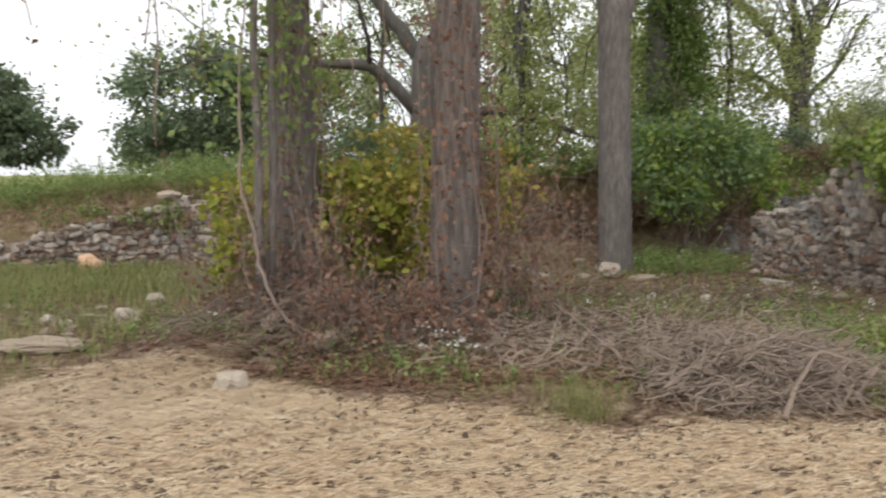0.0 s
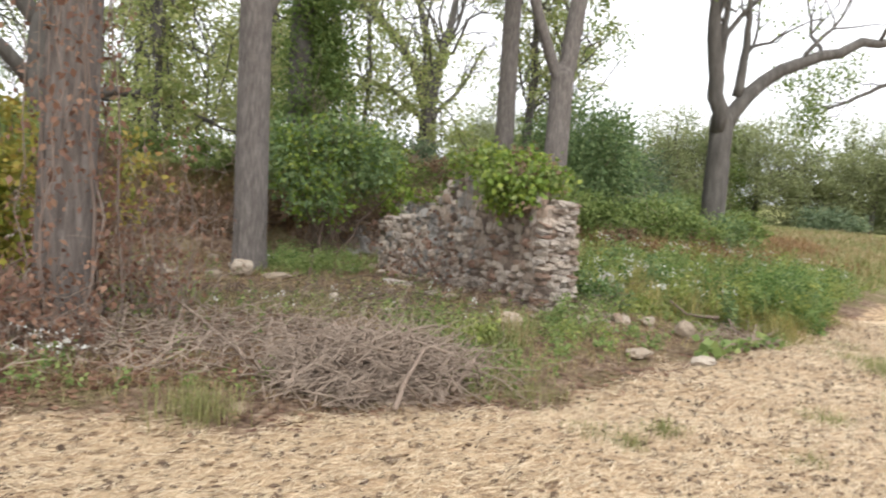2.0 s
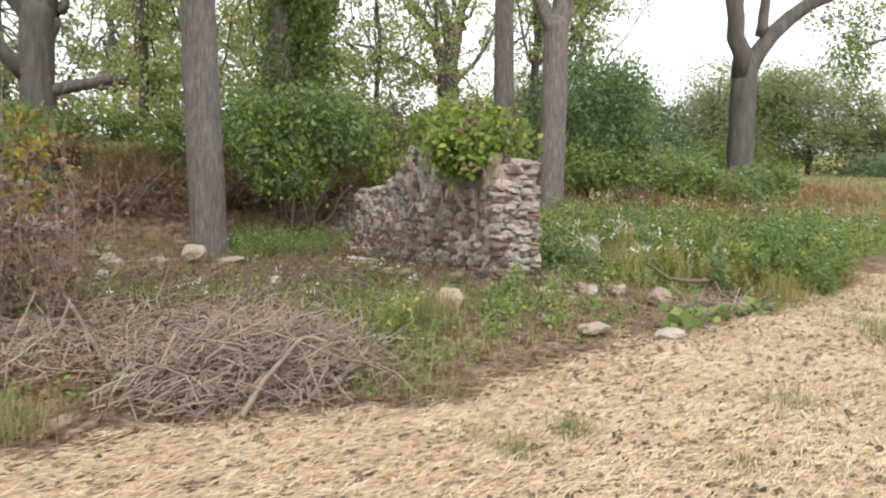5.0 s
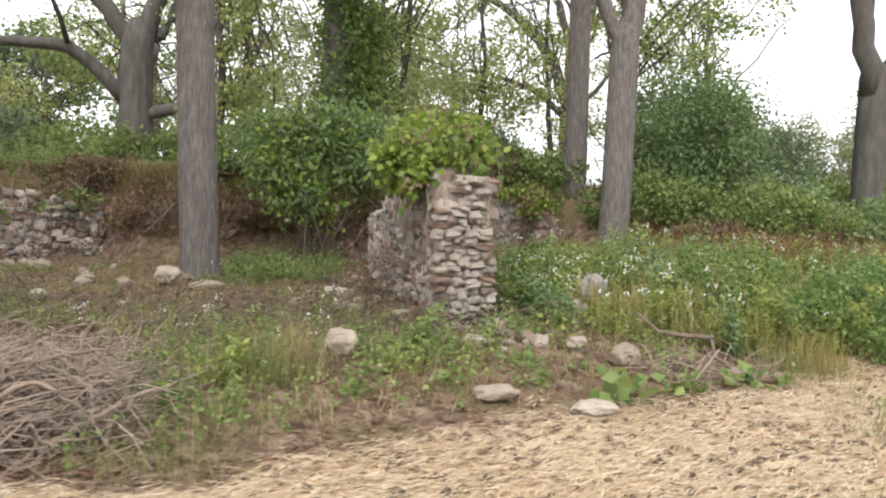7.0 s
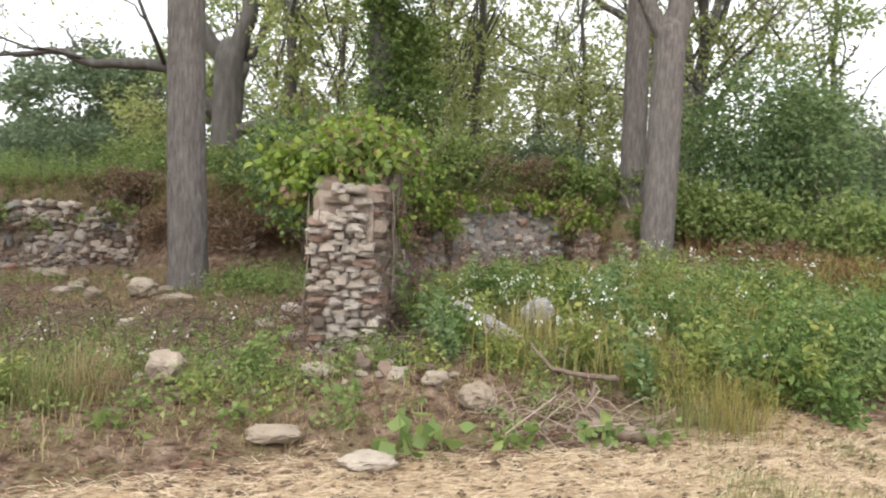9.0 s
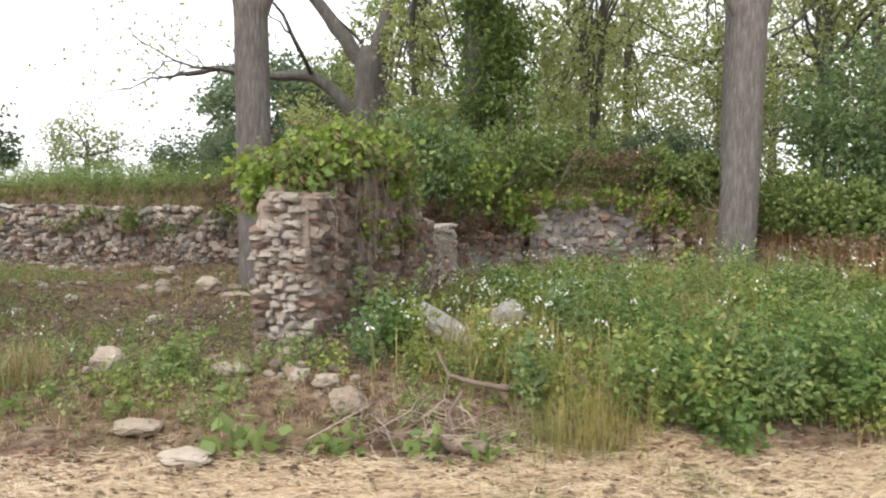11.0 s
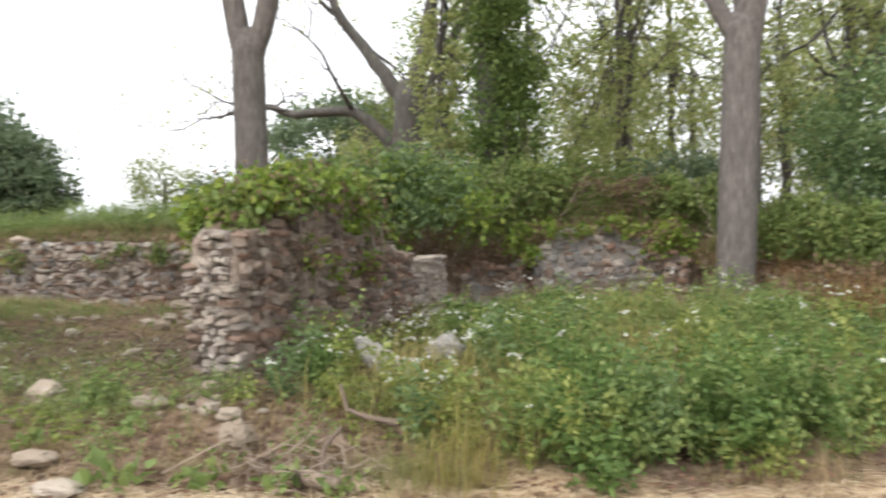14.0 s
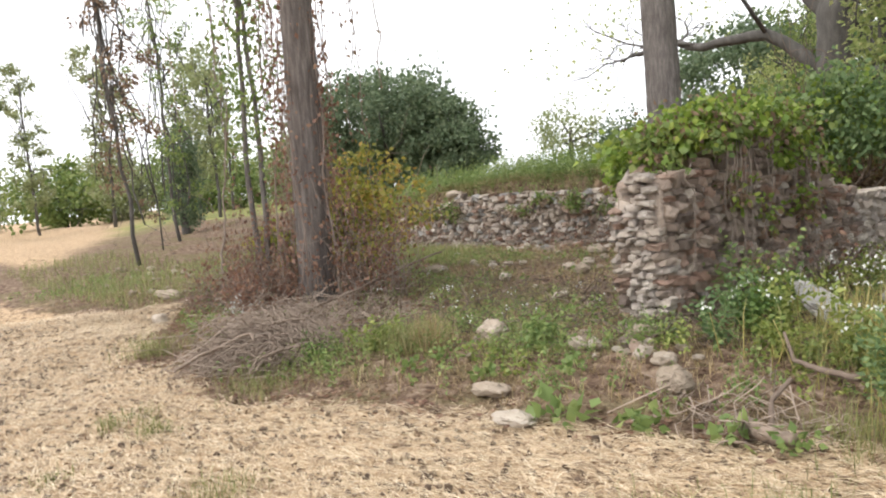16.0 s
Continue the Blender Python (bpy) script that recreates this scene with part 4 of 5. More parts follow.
rock(-4.25, 14.2, 0.6, 0.35, 0.2, "broad pale capstone on the low wall", 0.1, sink=-5.35)
rock(5.55, 8.0 - 0.6, 0.26, 0.22, 0.14, "white stone at the wall's foot", 0.2)
post = new("rock", stone_mesh(376, M_stone_pale))
post.matrix_basis = Matrix.LocRotScale((5.15, 7.95, 1.33), Euler((0.05, 0.04, 0.3)), Vector((0.1, 0.11, 0.36)))
tagged(post, "pale upright stone standing in the wall's broken top", "rock")
slab = new("rock", rock_mesh(21, M_stone_grey))
slab.matrix_basis = Matrix.LocRotScale((6.5, 8.5, 0.3), Euler((0.25, 0.42, -0.25)), Vector((1.0, 0.36, 0.2)))
tagged(slab, "long grey stone slab tilted among flowers", "rock")
slab = new("rock", rock_mesh(23, M_stone_grey))
slab.matrix_basis = Matrix.LocRotScale((6.95, 8.75, 0.36), Euler((0.5, -0.3, 0.4)), Vector((0.46, 0.32, 0.36)))
tagged(slab, "grey-pink stone block among weeds", "rock")
g = np.random.default_rng(450)
spots = [(g.uniform(-4.5, 5.0), g.uniform(8, 13.6)) for _ in range(95)] + [(5.3 + g.normal(0, 0.5), 7.2 + g.normal(0, 0.3)) for _ in range(26)] + [(g.uniform(5.9, 9), g.uniform(7.2, 13)) for _ in range(26)] \
    + [(g.uniform(-9, -3.2), g.uniform(6.9, 9.5)) for _ in range(45)]
for x, y in spots:
    s = g.uniform(0.06, 0.19) * (0.6 if abs(y - 7.2) < 0.9 and x > 4 else 1)
    rock(x, y, s * g.uniform(1, 1.8), s, s * g.uniform(0.5, 0.9), "small pale field stone in the litter", g.uniform(0, 3), group="scattered field stones")


g = np.random.default_rng(455)
fallen = [(g.uniform(-6.5, 0.6), 13.7 + g.normal(0, 0.3)) for _ in range(46)] + [(4.75 + g.normal(0, 0.22), g.uniform(7.8, 12)) for _ in range(22)] + [(5.62 + g.normal(0, 0.22), 7.25 + g.normal(0, 0.2)) for _ in range(14)] \
    + [(g.uniform(5.8, 8.6), 13.7 + g.normal(0, 0.25)) for _ in range(16)]
for x, y in fallen:
    s = g.uniform(0.07, 0.17) * (0.75 if y < 7.7 else 1)
    pool = (STONES, STONES_PALE, STONES_GREY)[g.choice(3, p=[0.5, 0.42, 0.08])]
    rock(x, y, s * g.uniform(1, 1.7), s, s * g.uniform(0.5, 0.8), "rough broken stone fallen from the wall", g.uniform(0, 3), pool[g.integers(len(pool))], 0.25, (g.normal(0, 0.3), g.normal(0, 0.3)), "stones fallen from the walls")


# ---- creeper on the ruined wall ----
creeper = empty("creeper", 5.35, 8.8, 1.5, "bright green creeper draped over the ruined wall's top", "creeper")
draped = [(5.3, 7.95, 1.6, 0.28, 0.2, 0.13), (5.36, 8.3, 1.74, 0.34, 0.35, 0.17), (5.42, 8.8, 1.82, 0.36, 0.4, 0.18), (5.45, 9.35, 1.85, 0.32, 0.35, 0.2), (5.45, 9.9, 1.75, 0.3, 0.35, 0.22), (5.42, 10.4, 1.4, 0.24, 0.35, 0.16),
          (4.98, 8.35, 1.55, 0.2, 0.35, 0.2), (5.0, 8.0, 1.42, 0.1, 0.16, 0.14), (5.66, 9.6, 1.5, 0.08, 0.22, 0.18), (5.66, 8.7, 1.7, 0.08, 0.4, 0.12)]
crown("foliage", creeper, draped, 5200, 0.075, M_leaf_vine, 500, clump=0.42, clumps=150, hollow=0.1, droop=0.5, slim=0.42)
crown("foliage", creeper, draped, 3400, 0.068, M_leaf_mid, 503, clump=0.5, clumps=120, hollow=0.1, droop=0.5, slim=0.42, label="darker creeper leaves")
crown("foliage", creeper, draped, 1900, 0.06, M_leaf_brown, 504, clump=0.5, clumps=60, hollow=0.1, droop=0.8, label="withered creeper leaves")
bank_creeper = empty("creeper", -1.5, 14.4, 1.1, "straggling creeper hanging over the low wall", "creeper")
hung = [(-6.0 + 0.62 * k, 13.72 + 0.08 * k, 0.95 + 0.12 * math.sin(k * 1.9), 0.3, 0.14, 0.16 + 0.06 * math.cos(k * 2.3)) for k in range(12) if k not in (4, 5)]
crown("foliage", bank_creeper, hung, 1300, 0.07, M_leaf_mid, 506, clump=0.5, clumps=70, hollow=0.1, droop=0.6, slim=0.4)
crown("foliage", bank_creeper, hung, 700, 0.06, M_leaf_brown, 507, clump=0.5, clumps=60, hollow=0.1, droop=0.8, label="withered creeper leaves")
wall_creeper = empty("creeper", 7.2, 14.5, 1.3, "creeper trailing over the grey wall's top", "creeper")
hung = [(6.3 + 0.3 * k, 14.3 + 0.085 * k, 1.28 + 0.06 * math.sin(k * 2.1), 0.22, 0.16, 0.12) for k in range(8)] + [(8.3, 14.4, 1.1, 0.3, 0.2, 0.3), (6.1, 14.2, 1.0, 0.25, 0.2, 0.2)]
crown("foliage", wall_creeper, hung, 2400, 0.075, M_leaf_vine, 508, clump=0.5, clumps=70, hollow=0.1, droop=0.5, slim=0.42)
crown("foliage", wall_creeper, hung, 1300, 0.065, M_leaf_brown, 509, clump=0.5, clumps=60, hollow=0.1, droop=0.8, label="withered creeper leaves")
g = np.random.default_rng(501)
for face, count in ((5.7, 22), (5.06, 14)):
    heap = Heap()
    for _ in range(count):
        y = g.uniform(7.9, 10.2)
        z = top_at(y) + 0.05
        n = 9
        p = np.stack([np.full(n, face) + np.cumsum(g.normal(0, 0.012, n)), y + np.cumsum(g.normal(0, 0.035, n)), np.linspace(z, max(0.25, z - g.uniform(0.5, 1.5)), n)], 1) - np.array(creeper.location)
        heap.put(*tube_arrays(p, np.linspace(0.006, 0.003, n), 4))
    tagged(child("stem", heap.mesh("stem", M_vine_stem), creeper, "dry brown hanging stems"), kind="stuff")


climber = empty("creeper", 5.7, 8.9, 1.0, "wispy green and brown creeper on the wall's side", "creeper")
side = [(5.7, 8.7, 1.2, 0.05, 0.25, 0.2), (5.7, 9.2, 1.0, 0.05, 0.2, 0.25), (5.72, 9.8, 1.0, 0.06, 0.25, 0.25)]
crown("foliage", climber, side, 200, 0.06, M_leaf_vine, 514, clump=0.8, clumps=36, hollow=0.0, droop=0.6, slim=0.4)
crown("foliage", climber, side, 260, 0.055, M_leaf_brown, 515, clump=0.8, clumps=36, hollow=0.0, droop=0.8, label="withered brown leaves")


# ---- vines on the near trunks ----
def trunk_vine(tree, r, height, count, seed, leaves, n_leaves, spread=0.3, side=(0.0, 0.0)):
    x, y, z = tree.location
    vine = empty("vine", x, y, z, "dry tangled vine clinging to a tree trunk", "vine")
    g = np.random.default_rng(seed)
    heap, tips = Heap(), []
    for _ in range(count):
        a0, n, top = g.uniform(0, 2 * math.pi), 16, g.uniform(0.5, 1.0) * height
        s = np.linspace(0, 1, n)
        a = a0 + np.cumsum(g.normal(0, 0.16, n))
        rad = (r + 0.03) + spread * (1 - s) ** 2 * g.uniform(0.1, 1.6) + np.abs(np.cumsum(g.normal(0, 0.02, n)))
        p = np.stack([np.cos(a) * rad + side[0] * (1 - s) * g.uniform(0, 1), np.sin(a) * rad + side[1] * (1 - s), s * top - 0.05], 1)
        heap.put(*tube_arrays(p, np.linspace(g.uniform(0.004, 0.013), 0.003, n), 5))
        tips.extend(p[2:])
    child("stem", heap.mesh("stem", M_vine_stem), vine)
    p = np.array(tips)[g.integers(0, len(tips), n_leaves)] + g.normal(0, 0.1, (n_leaves, 3))
    p[:, 2] = np.maximum(p[:, 2], 0.0)
    child("foliage", fast_mesh("foliage", *leaf_arrays(p, np.full(n_leaves, 0.07), g, 0.6), leaves), vine, "withered brown leaves")
    return vine


trunk_vine(t_near, 0.2, 5.5, 15, 510, M_leaf_russet, 1500, 0.2, (0.25, -0.1))
trunk_vine(t_grey, 0.21, 5.5, 20, 512, M_leaf_brown, 900, 0.25, (-0.3, 0.0))
for k, (x, y, h) in enumerate([(-1.65, 7.93, 6.0), (-1.5, 8.05, 5.4)]):
    z = float(ground_z(x, y))
    sap = empty("sapling", x, y, z, "slender sapling stem hung with sparse leaves", "sapling")
    g = np.random.default_rng(520 + k)
    p = limb_path((0, 0, -0.05), (g.normal(0, 0.15), 0, h), g, 0.04, 14)
    child("stem", rounded(fast_mesh("stem", *tube_arrays(p, np.linspace(0.05, 0.025, 14), 8), M_bark)), sap)
    n = 900
    q = p[g.integers(5, 14, n)] + g.normal(0, 1, (n, 3)) * np.array([0.3, 0.25, 0.3])
    child("foliage", fast_mesh("foliage", *leaf_arrays(q, np.full(n, 0.085), g, 0.8), M_leaf_mid), sap)
root = empty("vine", -1.6, 7.4, 0.1, "thick pale twisted vine stem reaching the ground", "vine")
pts = np.array([(-1.62, 7.75, 3.2), (-1.66, 7.6, 2.2), (-1.68, 7.45, 1.45), (-1.55, 7.3, 0.95), (-1.4, 7.2, 0.5), (-1.15, 7.1, 0.22), (-1.1, 6.95, 0.14), (-1.3, 6.8, 0.1), (-1.5, 6.72, 0.08)])
u = np.linspace(0, len(pts) - 1, 40)
g = np.random.default_rng(535)
pts = np.stack([np.interp(u, np.arange(len(pts)), pts[:, i]) for i in range(3)], 1)
pts[:, :2] += np.cumsum(g.normal(0, 0.02, (40, 2)), axis=0) * np.linspace(1, 0.2, 40)[:, None]
child("stem", rounded(fast_mesh("stem", *tube_arrays(pts - np.array(root.location), np.linspace(0.009, 0.024, 40), 8, 0.06, 2), M_vine_stem)), root)
# thicket of dead stems round the near trunks
def thicket(x0, x1, y0, y1, count, h, label, seed, n_leaves=1500):
    g = np.random.default_rng(seed)
    cx, cy = (x0 + x1) / 2, (y0 + y1) / 2
    cz = float(ground_z(cx, cy))
    thing = empty("thicket", cx, cy, cz, label, "thicket")
    heap, tips = Heap(), []
    for _ in range(count):
        px, py = g.uniform(x0, x1), g.uniform(y0, y1)
        pz = float(ground_z(px, py))
        L = h * g.uniform(0.25, 1.0) ** 1.3
        p = limb_path((px - cx, py - cy, pz - cz - 0.03), (px - cx + g.normal(0, 0.2), py - cy + g.normal(0, 0.2), pz - cz + L), g, 0.25, 8)
        heap.put(*tube_arrays(p, np.linspace(0.006, 0.002, 8), 3))
        q = limb_path(p[4], p[4] + np.array([g.normal(0, 0.2), g.normal(0, 0.2), g.uniform(-0.1, 0.25)]), g, 0.3, 5)
        heap.put(*tube_arrays(q, np.linspace(0.004, 0.0015, 5), 3))
        tips.extend(p[3:])
    tagged(child("stem", heap.mesh("stem", M_vine_stem), thing), kind="stuff")
    p = np.array(tips)[g.integers(0, len(tips), n_leaves)] + g.normal(0, 0.06, (n_leaves, 3))
    child("foliage", fast_mesh("foliage", *leaf_arrays(p, np.full(n_leaves, 0.055), g, 0.5), M_leaf_russet), thing, "withered russet leaves")
    return thing


thicket(0.3, 1.3, 7.7, 8.7, 90, 1.7, "thicket of dead russet stems beside a trunk", 580)
thicket(-2.0, -0.8, 7.5, 8.6, 130, 1.5, "thicket of dead stems and creeper beside a trunk", 582)
thicket(-1.2, 0.4, 6.7, 7.6, 150, 0.7, "low russet bramble under the trees", 584, 2200)
thicket(4.8, 5.0, 9.4, 11.6, 26, 0.9, "dry stems standing against the ruined wall", 586, 300)
thicket(5.72, 6.1, 8.6, 11.4, 46, 0.9, "dry stems leaning on the ruined wall", 588, 160)
thicket(5.5, 8.5, 13.4, 13.7, 90, 0.7, "dry brambles before the grey wall", 590, 500)
thicket(-6.5, 1.0, 13.6, 14.2, 120, 0.5, "dry stalks along the low wall", 592, 700)
# hanging strands beside the near trunks
g = np.random.default_rng(530)
for k in range(18):
    x, y = g.uniform(-4.6, 0.9), g.uniform(7.6, 9.2)
    z0, L = g.uniform(4.2, 6.0), g.uniform(1.2, 3.2)
    strand = empty("hanging_vine", x, y, z0, "thin bare vine strand hanging from above", "vine", "hanging vine strands")
    p = np.stack([np.cumsum(g.normal(0, 0.04, 14)), np.cumsum(g.normal(0, 0.03, 14)), np.linspace(1.5, -L, 14)], 1)
    child("stem", rounded(fast_mesh("stem", *tube_arrays(p, np.full(14, g.uniform(0.005, 0.011)), 5), M_vine_stem)), strand)
    n = 40
    child("foliage", fast_mesh("foliage", *leaf_arrays(p[g.integers(0, 14, n)] + g.normal(0, 0.05, (n, 3)), np.full(n, 0.07), g, 0.9), M_leaf_brown), strand)


# ---- brush pile and fallen wood ----
def stick_mesh(seed, mat=M_stick):
    g = np.random.default_rng(seed)
    p = limb_path((-0.5, 0, 0), (0.5, 0, 0), g, 0.24, 9)
    heap = Heap()
    heap.put(*tube_arrays(p, np.linspace(0.012, 0.005, 9), 5))
    for i in (3, 5, 6):
        q = limb_path(p[i], p[i] + np.array([0.2, g.normal(0, 0.16), g.normal(0, 0.14)]), g, 0.2, 4)
        heap.put(*tube_arrays(q, np.linspace(0.006, 0.003, 4), 4))
    return heap.mesh("stick", mat)


STICKS = [stick_mesh(540 + i) for i in range(14)]


def brush_pile(x, y, rx, ry, h, count, label, seed, length=(0.35, 1.0), thick=(0.2, 0.7)):
    z = float(ground_z(x, y))
    pile = empty("brush_pile", x, y, z, label, "brush pile")
    g = np.random.default_rng(seed)
    for _ in range(count):
        a, r = g.uniform(0, 2 * math.pi), math.sqrt(g.uniform())
        px, py = math.cos(a) * r * rx, math.sin(a) * r * ry
        L, th = g.uniform(*length), g.uniform(*thick)
        ob = new("stick", STICKS[g.integers(len(STICKS))])
        ob.parent = pile
        pz = float(ground_z(x + px, y + py)) - z + 0.015 + h * (1 - r * r) * g.uniform(0.05, 1.0)
        ob.matrix_basis = Matrix.LocRotScale((px, py, pz), Euler((g.uniform(0, 6), g.normal(0, 0.24), g.uniform(-1.6, 1.6))), Vector((L, th, th)))
    return pile


def twigs(x, y, rx, ry, h, count, label, seed):
    g = np.random.default_rng(seed)
    heap = Heap()
    for _ in range(count):
        a, r = g.uniform(0, 2 * math.pi), math.sqrt(g.uniform())
        px, py = x + math.cos(a) * r * rx, y + math.sin(a) * r * ry
        pz = float(ground_z(px, py)) + 0.01 + h * (1 - r * r) * g.uniform(0.0, 1.0)
        d = np.array([math.cos(g.normal(0.2, 0.9)), g.normal(0, 0.8), g.normal(0, 0.35)]) * g.uniform(0.08, 0.3)
        p = limb_path((px - d[0], py - d[1], max(pz - d[2], pz * 0.5)), (px + d[0], py + d[1], pz + d[2]), g, 0.35, 6)
        heap.put(*tube_arrays(p, np.linspace(0.0055, 0.002, 6), 3))
    return tagged(new("twigs", heap.mesh("twigs", M_stick)), label, "twigs", kind="stuff")


twigs(2.35, 5.9, 0.85, 0.65, 0.3, 1500, "fine dry twigs tangled through the brush heap", 571)
twigs(1.2, 7.0, 1.7, 1.0, 0.1, 700, "fine dry twigs strewn over leaf litter", 572)
twigs(-1.0, 7.6, 1.6, 0.9, 0.3, 900, "fine dry stems tangled under the trees", 573)
twigs(3.4, 8.4, 3.4, 1.8, 0.06, 1100, "dry grass stalks and twigs on the ruin's floor", 574)
twigs(6.9, 6.45, 0.55, 0.28, 0.04, 80, "fine dry twigs at the weeds' edge", 575)
brush_pile(2.4, 5.85, 0.75, 0.5, 0.27, 150, "heap of dry grey-brown brushwood at the mulch's edge", 560)
brush_pile(1.9, 6.5, 1.3, 0.8, 0.08, 40, "scattered dry twigs behind the brush heap", 562)
brush_pile(0.9, 7.4, 1.1, 0.7, 0.14, 45, "dry twigs fallen at a trunk's foot", 564)
brush_pile(-3.6, 8.2, 1.2, 0.8, 0.1, 40, "loose dry twigs beside pale stones", 566)
brush_pile(7.0, 6.35, 0.4, 0.22, 0.04, 6, "dry twigs at the weeds' edge", 568, (0.2, 0.6))
brush_pile(5.75, 7.45, 0.45, 0.3, 0.1, 14, "dry twigs at the wall's foot", 570, (0.2, 0.6))


def branch_thing(points, r0, r1, label, name="fallen_branch"):
    pts = np.asarray(points, float)
    u = np.linspace(0, len(pts) - 1, 24)
    p = np.stack([np.interp(u, np.arange(len(pts)), pts[:, i]) for i in range(3)], 1)
    p[:, 2] += ground_z(p[:, 0], p[:, 1])
    ob = new(name, None)
    ob.location = p[0]
    v, t = tube_arrays(p - p[0], np.linspace(r0, r1, 24), 9, 0.08, 4)
    child("wood", rounded(fast_mesh("wood", v, t, M_stick)), ob)
    return tagged(ob, label, "branch")


branch_thing([(6.72, 7.3, 0.25), (6.85, 7.15, 0.16), (7.0, 7.1, 0.14), (7.28, 7.05, 0.15)], 0.01, 0.022, "bare curved branch lying among weeds")
branch_thing([(7.05, 6.7, 0.22), (7.0, 6.55, 0.14), (7.1, 6.35, 0.05), (7.18, 6.2, 0.03)], 0.012, 0.02, "thin bent grey branch on the ground")
branch_thing([(6.95, 6.3, 0.1), (7.12, 6.22, 0.06), (7.3, 6.2, 0.08)], 0.05, 0.035, "short dark rotten log on the ground")
branch_thing([(2.2, 5.75, 0.1), (2.5, 5.9, 0.3), (2.9, 6.0, 0.32)], 0.02, 0.008, "pale bent branch in the brush heap")
branch_thing([(0.85, 9.4, 0.5), (1.1, 8.2, 0.32), (1.28, 7.2, 0.2), (1.42, 6.27, 0.05)], 0.012, 0.018, "long bare branch leaning in the litter")
branch_thing([(1.92, 5.85, 0.12), (2.15, 6.1, 0.24), (2.44, 6.4, 0.2)], 0.02, 0.012, "pale crooked branch on the brush heap")
branch_thing([(2.1, 5.05, 0.06), (2.3, 5.3, 0.2), (2.6, 5.6, 0.3), (2.75, 5.55, 0.26)], 0.018, 0.01, "pale forked branch before the brush heap")
branch_thing([(2.7, 5.35, 0.04), (2.9, 5.5, 0.14), (3.2, 5.75, 0.2)], 0.022, 0.009, "forked pale branch in the brush heap")
branch_thing([(3.3, 7.6, 0.05), (3.28, 7.65, 0.25), (3.16, 7.65, 0.38)], 0.009, 0.005, "upright dry branch stub")
branch_thing([(0.1, 9.3, 0.05), (-0.3, 9.0, 0.4), (-0.6, 8.8, 0.9)], 0.05, 0.02, "dark crooked shrub stem")


# ---- low plants, as uncountable growth ----
def stuff(name, v, t, mat, label, category):
    return tagged(new(name, fast_mesh(name, v, t, mat)), label, category, kind="stuff")


def herb_field(name, x, y, h, per, size, mat, seed, label, stem=True, slim=0.3, droop=0.1):
    """Upright leafy stems at the given places."""
    g = np.random.default_rng(seed)
    n = len(x)
    z = ground_z(x, y)
    lean = g.normal(0, 0.16, (n, 2)) * h[:, None]
    k = np.repeat(np.arange(n), per)
    f = g.uniform(0.12, 1.0, len(k)) ** 0.8
    p = np.stack([x[k] + lean[k, 0] * f, y[k] + lean[k, 1] * f, z[k] + h[k] * f], 1) + g.normal(0, 0.02, (len(k), 3))
    out = np.concatenate([g.normal(size=(len(k), 2)), np.full((len(k), 1), 0.25)], 1)
    v, t = leaf_arrays(p, size * (1.15 - 0.5 * f), g, droop, slim, out)
    if stem:
        s = np.stack([np.full(n, 0.004), np.zeros(n), np.zeros(n)], 1)
        b = np.stack([x, y, z - 0.02], 1)
        e = b + np.concatenate([lean, h[:, None]], 1)
        sv = np.stack([b - s, b + s, e], 1).reshape(-1, 3)
        st = np.arange(n)[:, None] * 3 + np.array([[0, 1, 2]])
        v, t = np.concatenate([v, sv]), np.concatenate([t, st + len(v)])
    return stuff(name, v, t, mat, label, "weeds")


def scatter(n, x0, x1, y0, y1, seed, keep=None):
    g = np.random.default_rng(seed)
    x, y = g.uniform(x0, x1, n), g.uniform(y0, y1, n)
    if keep is not None:
        m = keep(x, y) > g.uniform(0, 1, n)
        x, y = x[m], y[m]
    return x, y, g


def off_wall(x, y):
    return ~((x > 4.98) & (x < 5.8) & (y > 7.55) & (y < 12.1))


def weed_mass(x, y):
    d = y - edge_y(x)
    left = smooth((x - 6.0 - 0.06 * (y - 6)) / 0.8)
    return left * smooth((d - np.interp(x, [6, 7.4, 8, 10], [0.9, 0.5, 0.15, 0.2])) / 0.4) * smooth((13.6 - y) / 1.5) * smooth((16 - x) / 4) * off_wall(x, y) * (0.3 + 0.7 * (wave(x, y, 1.6, 0.3) + 0.6 * wave(x, y, 3.4, 1) > -0.1))


x, y, g = scatter(6800, 5.8, 16, 6.2, 13.6, 600, weed_mass)
h = np.interp(y - edge_y(x), [0.2, 0.8, 2, 5], [0.2, 0.3, 0.27, 0.25]) * g.uniform(0.3, 1.5, len(x)) * np.interp(x, [6, 7.3, 8.2, 12], [0.5, 0.55, 1.05, 1.0]) * (0.4 + 1.0 * smooth(0.5 + 0.8 * wave(x, y, 1.5, 2) + 0.4 * wave(x, y, 3.3, 1)))
cut = g.uniform(0, 1, len(x)) < smooth(0.5 + 0.9 * wave(x, y, 1.2, 4))
herb_field("weeds", x[cut], y[cut], h[cut] * 0.85, 12, 0.055, M_weed_light, 602, "yellow-green leafy weeds beside the ruin")
x, y, h = x[~cut], y[~cut], h[~cut]
herb_field("weeds", x, y, h, 13, 0.055, M_weed, 601, "dense knee-high green weeds beside the ruin", slim=0.24)
x, y, g = scatter(9000, 5.9, 12, 6.3, 12, 603, lambda x, y: weed_mass(x, y) * 0.6)
stuff("grass", *blade_arrays(x, y, ground_z(x, y), g.uniform(0.2, 0.6, len(x)), g, 0.003, 0.6), M_grass, "thin grass stalks growing through the weeds", "grass")
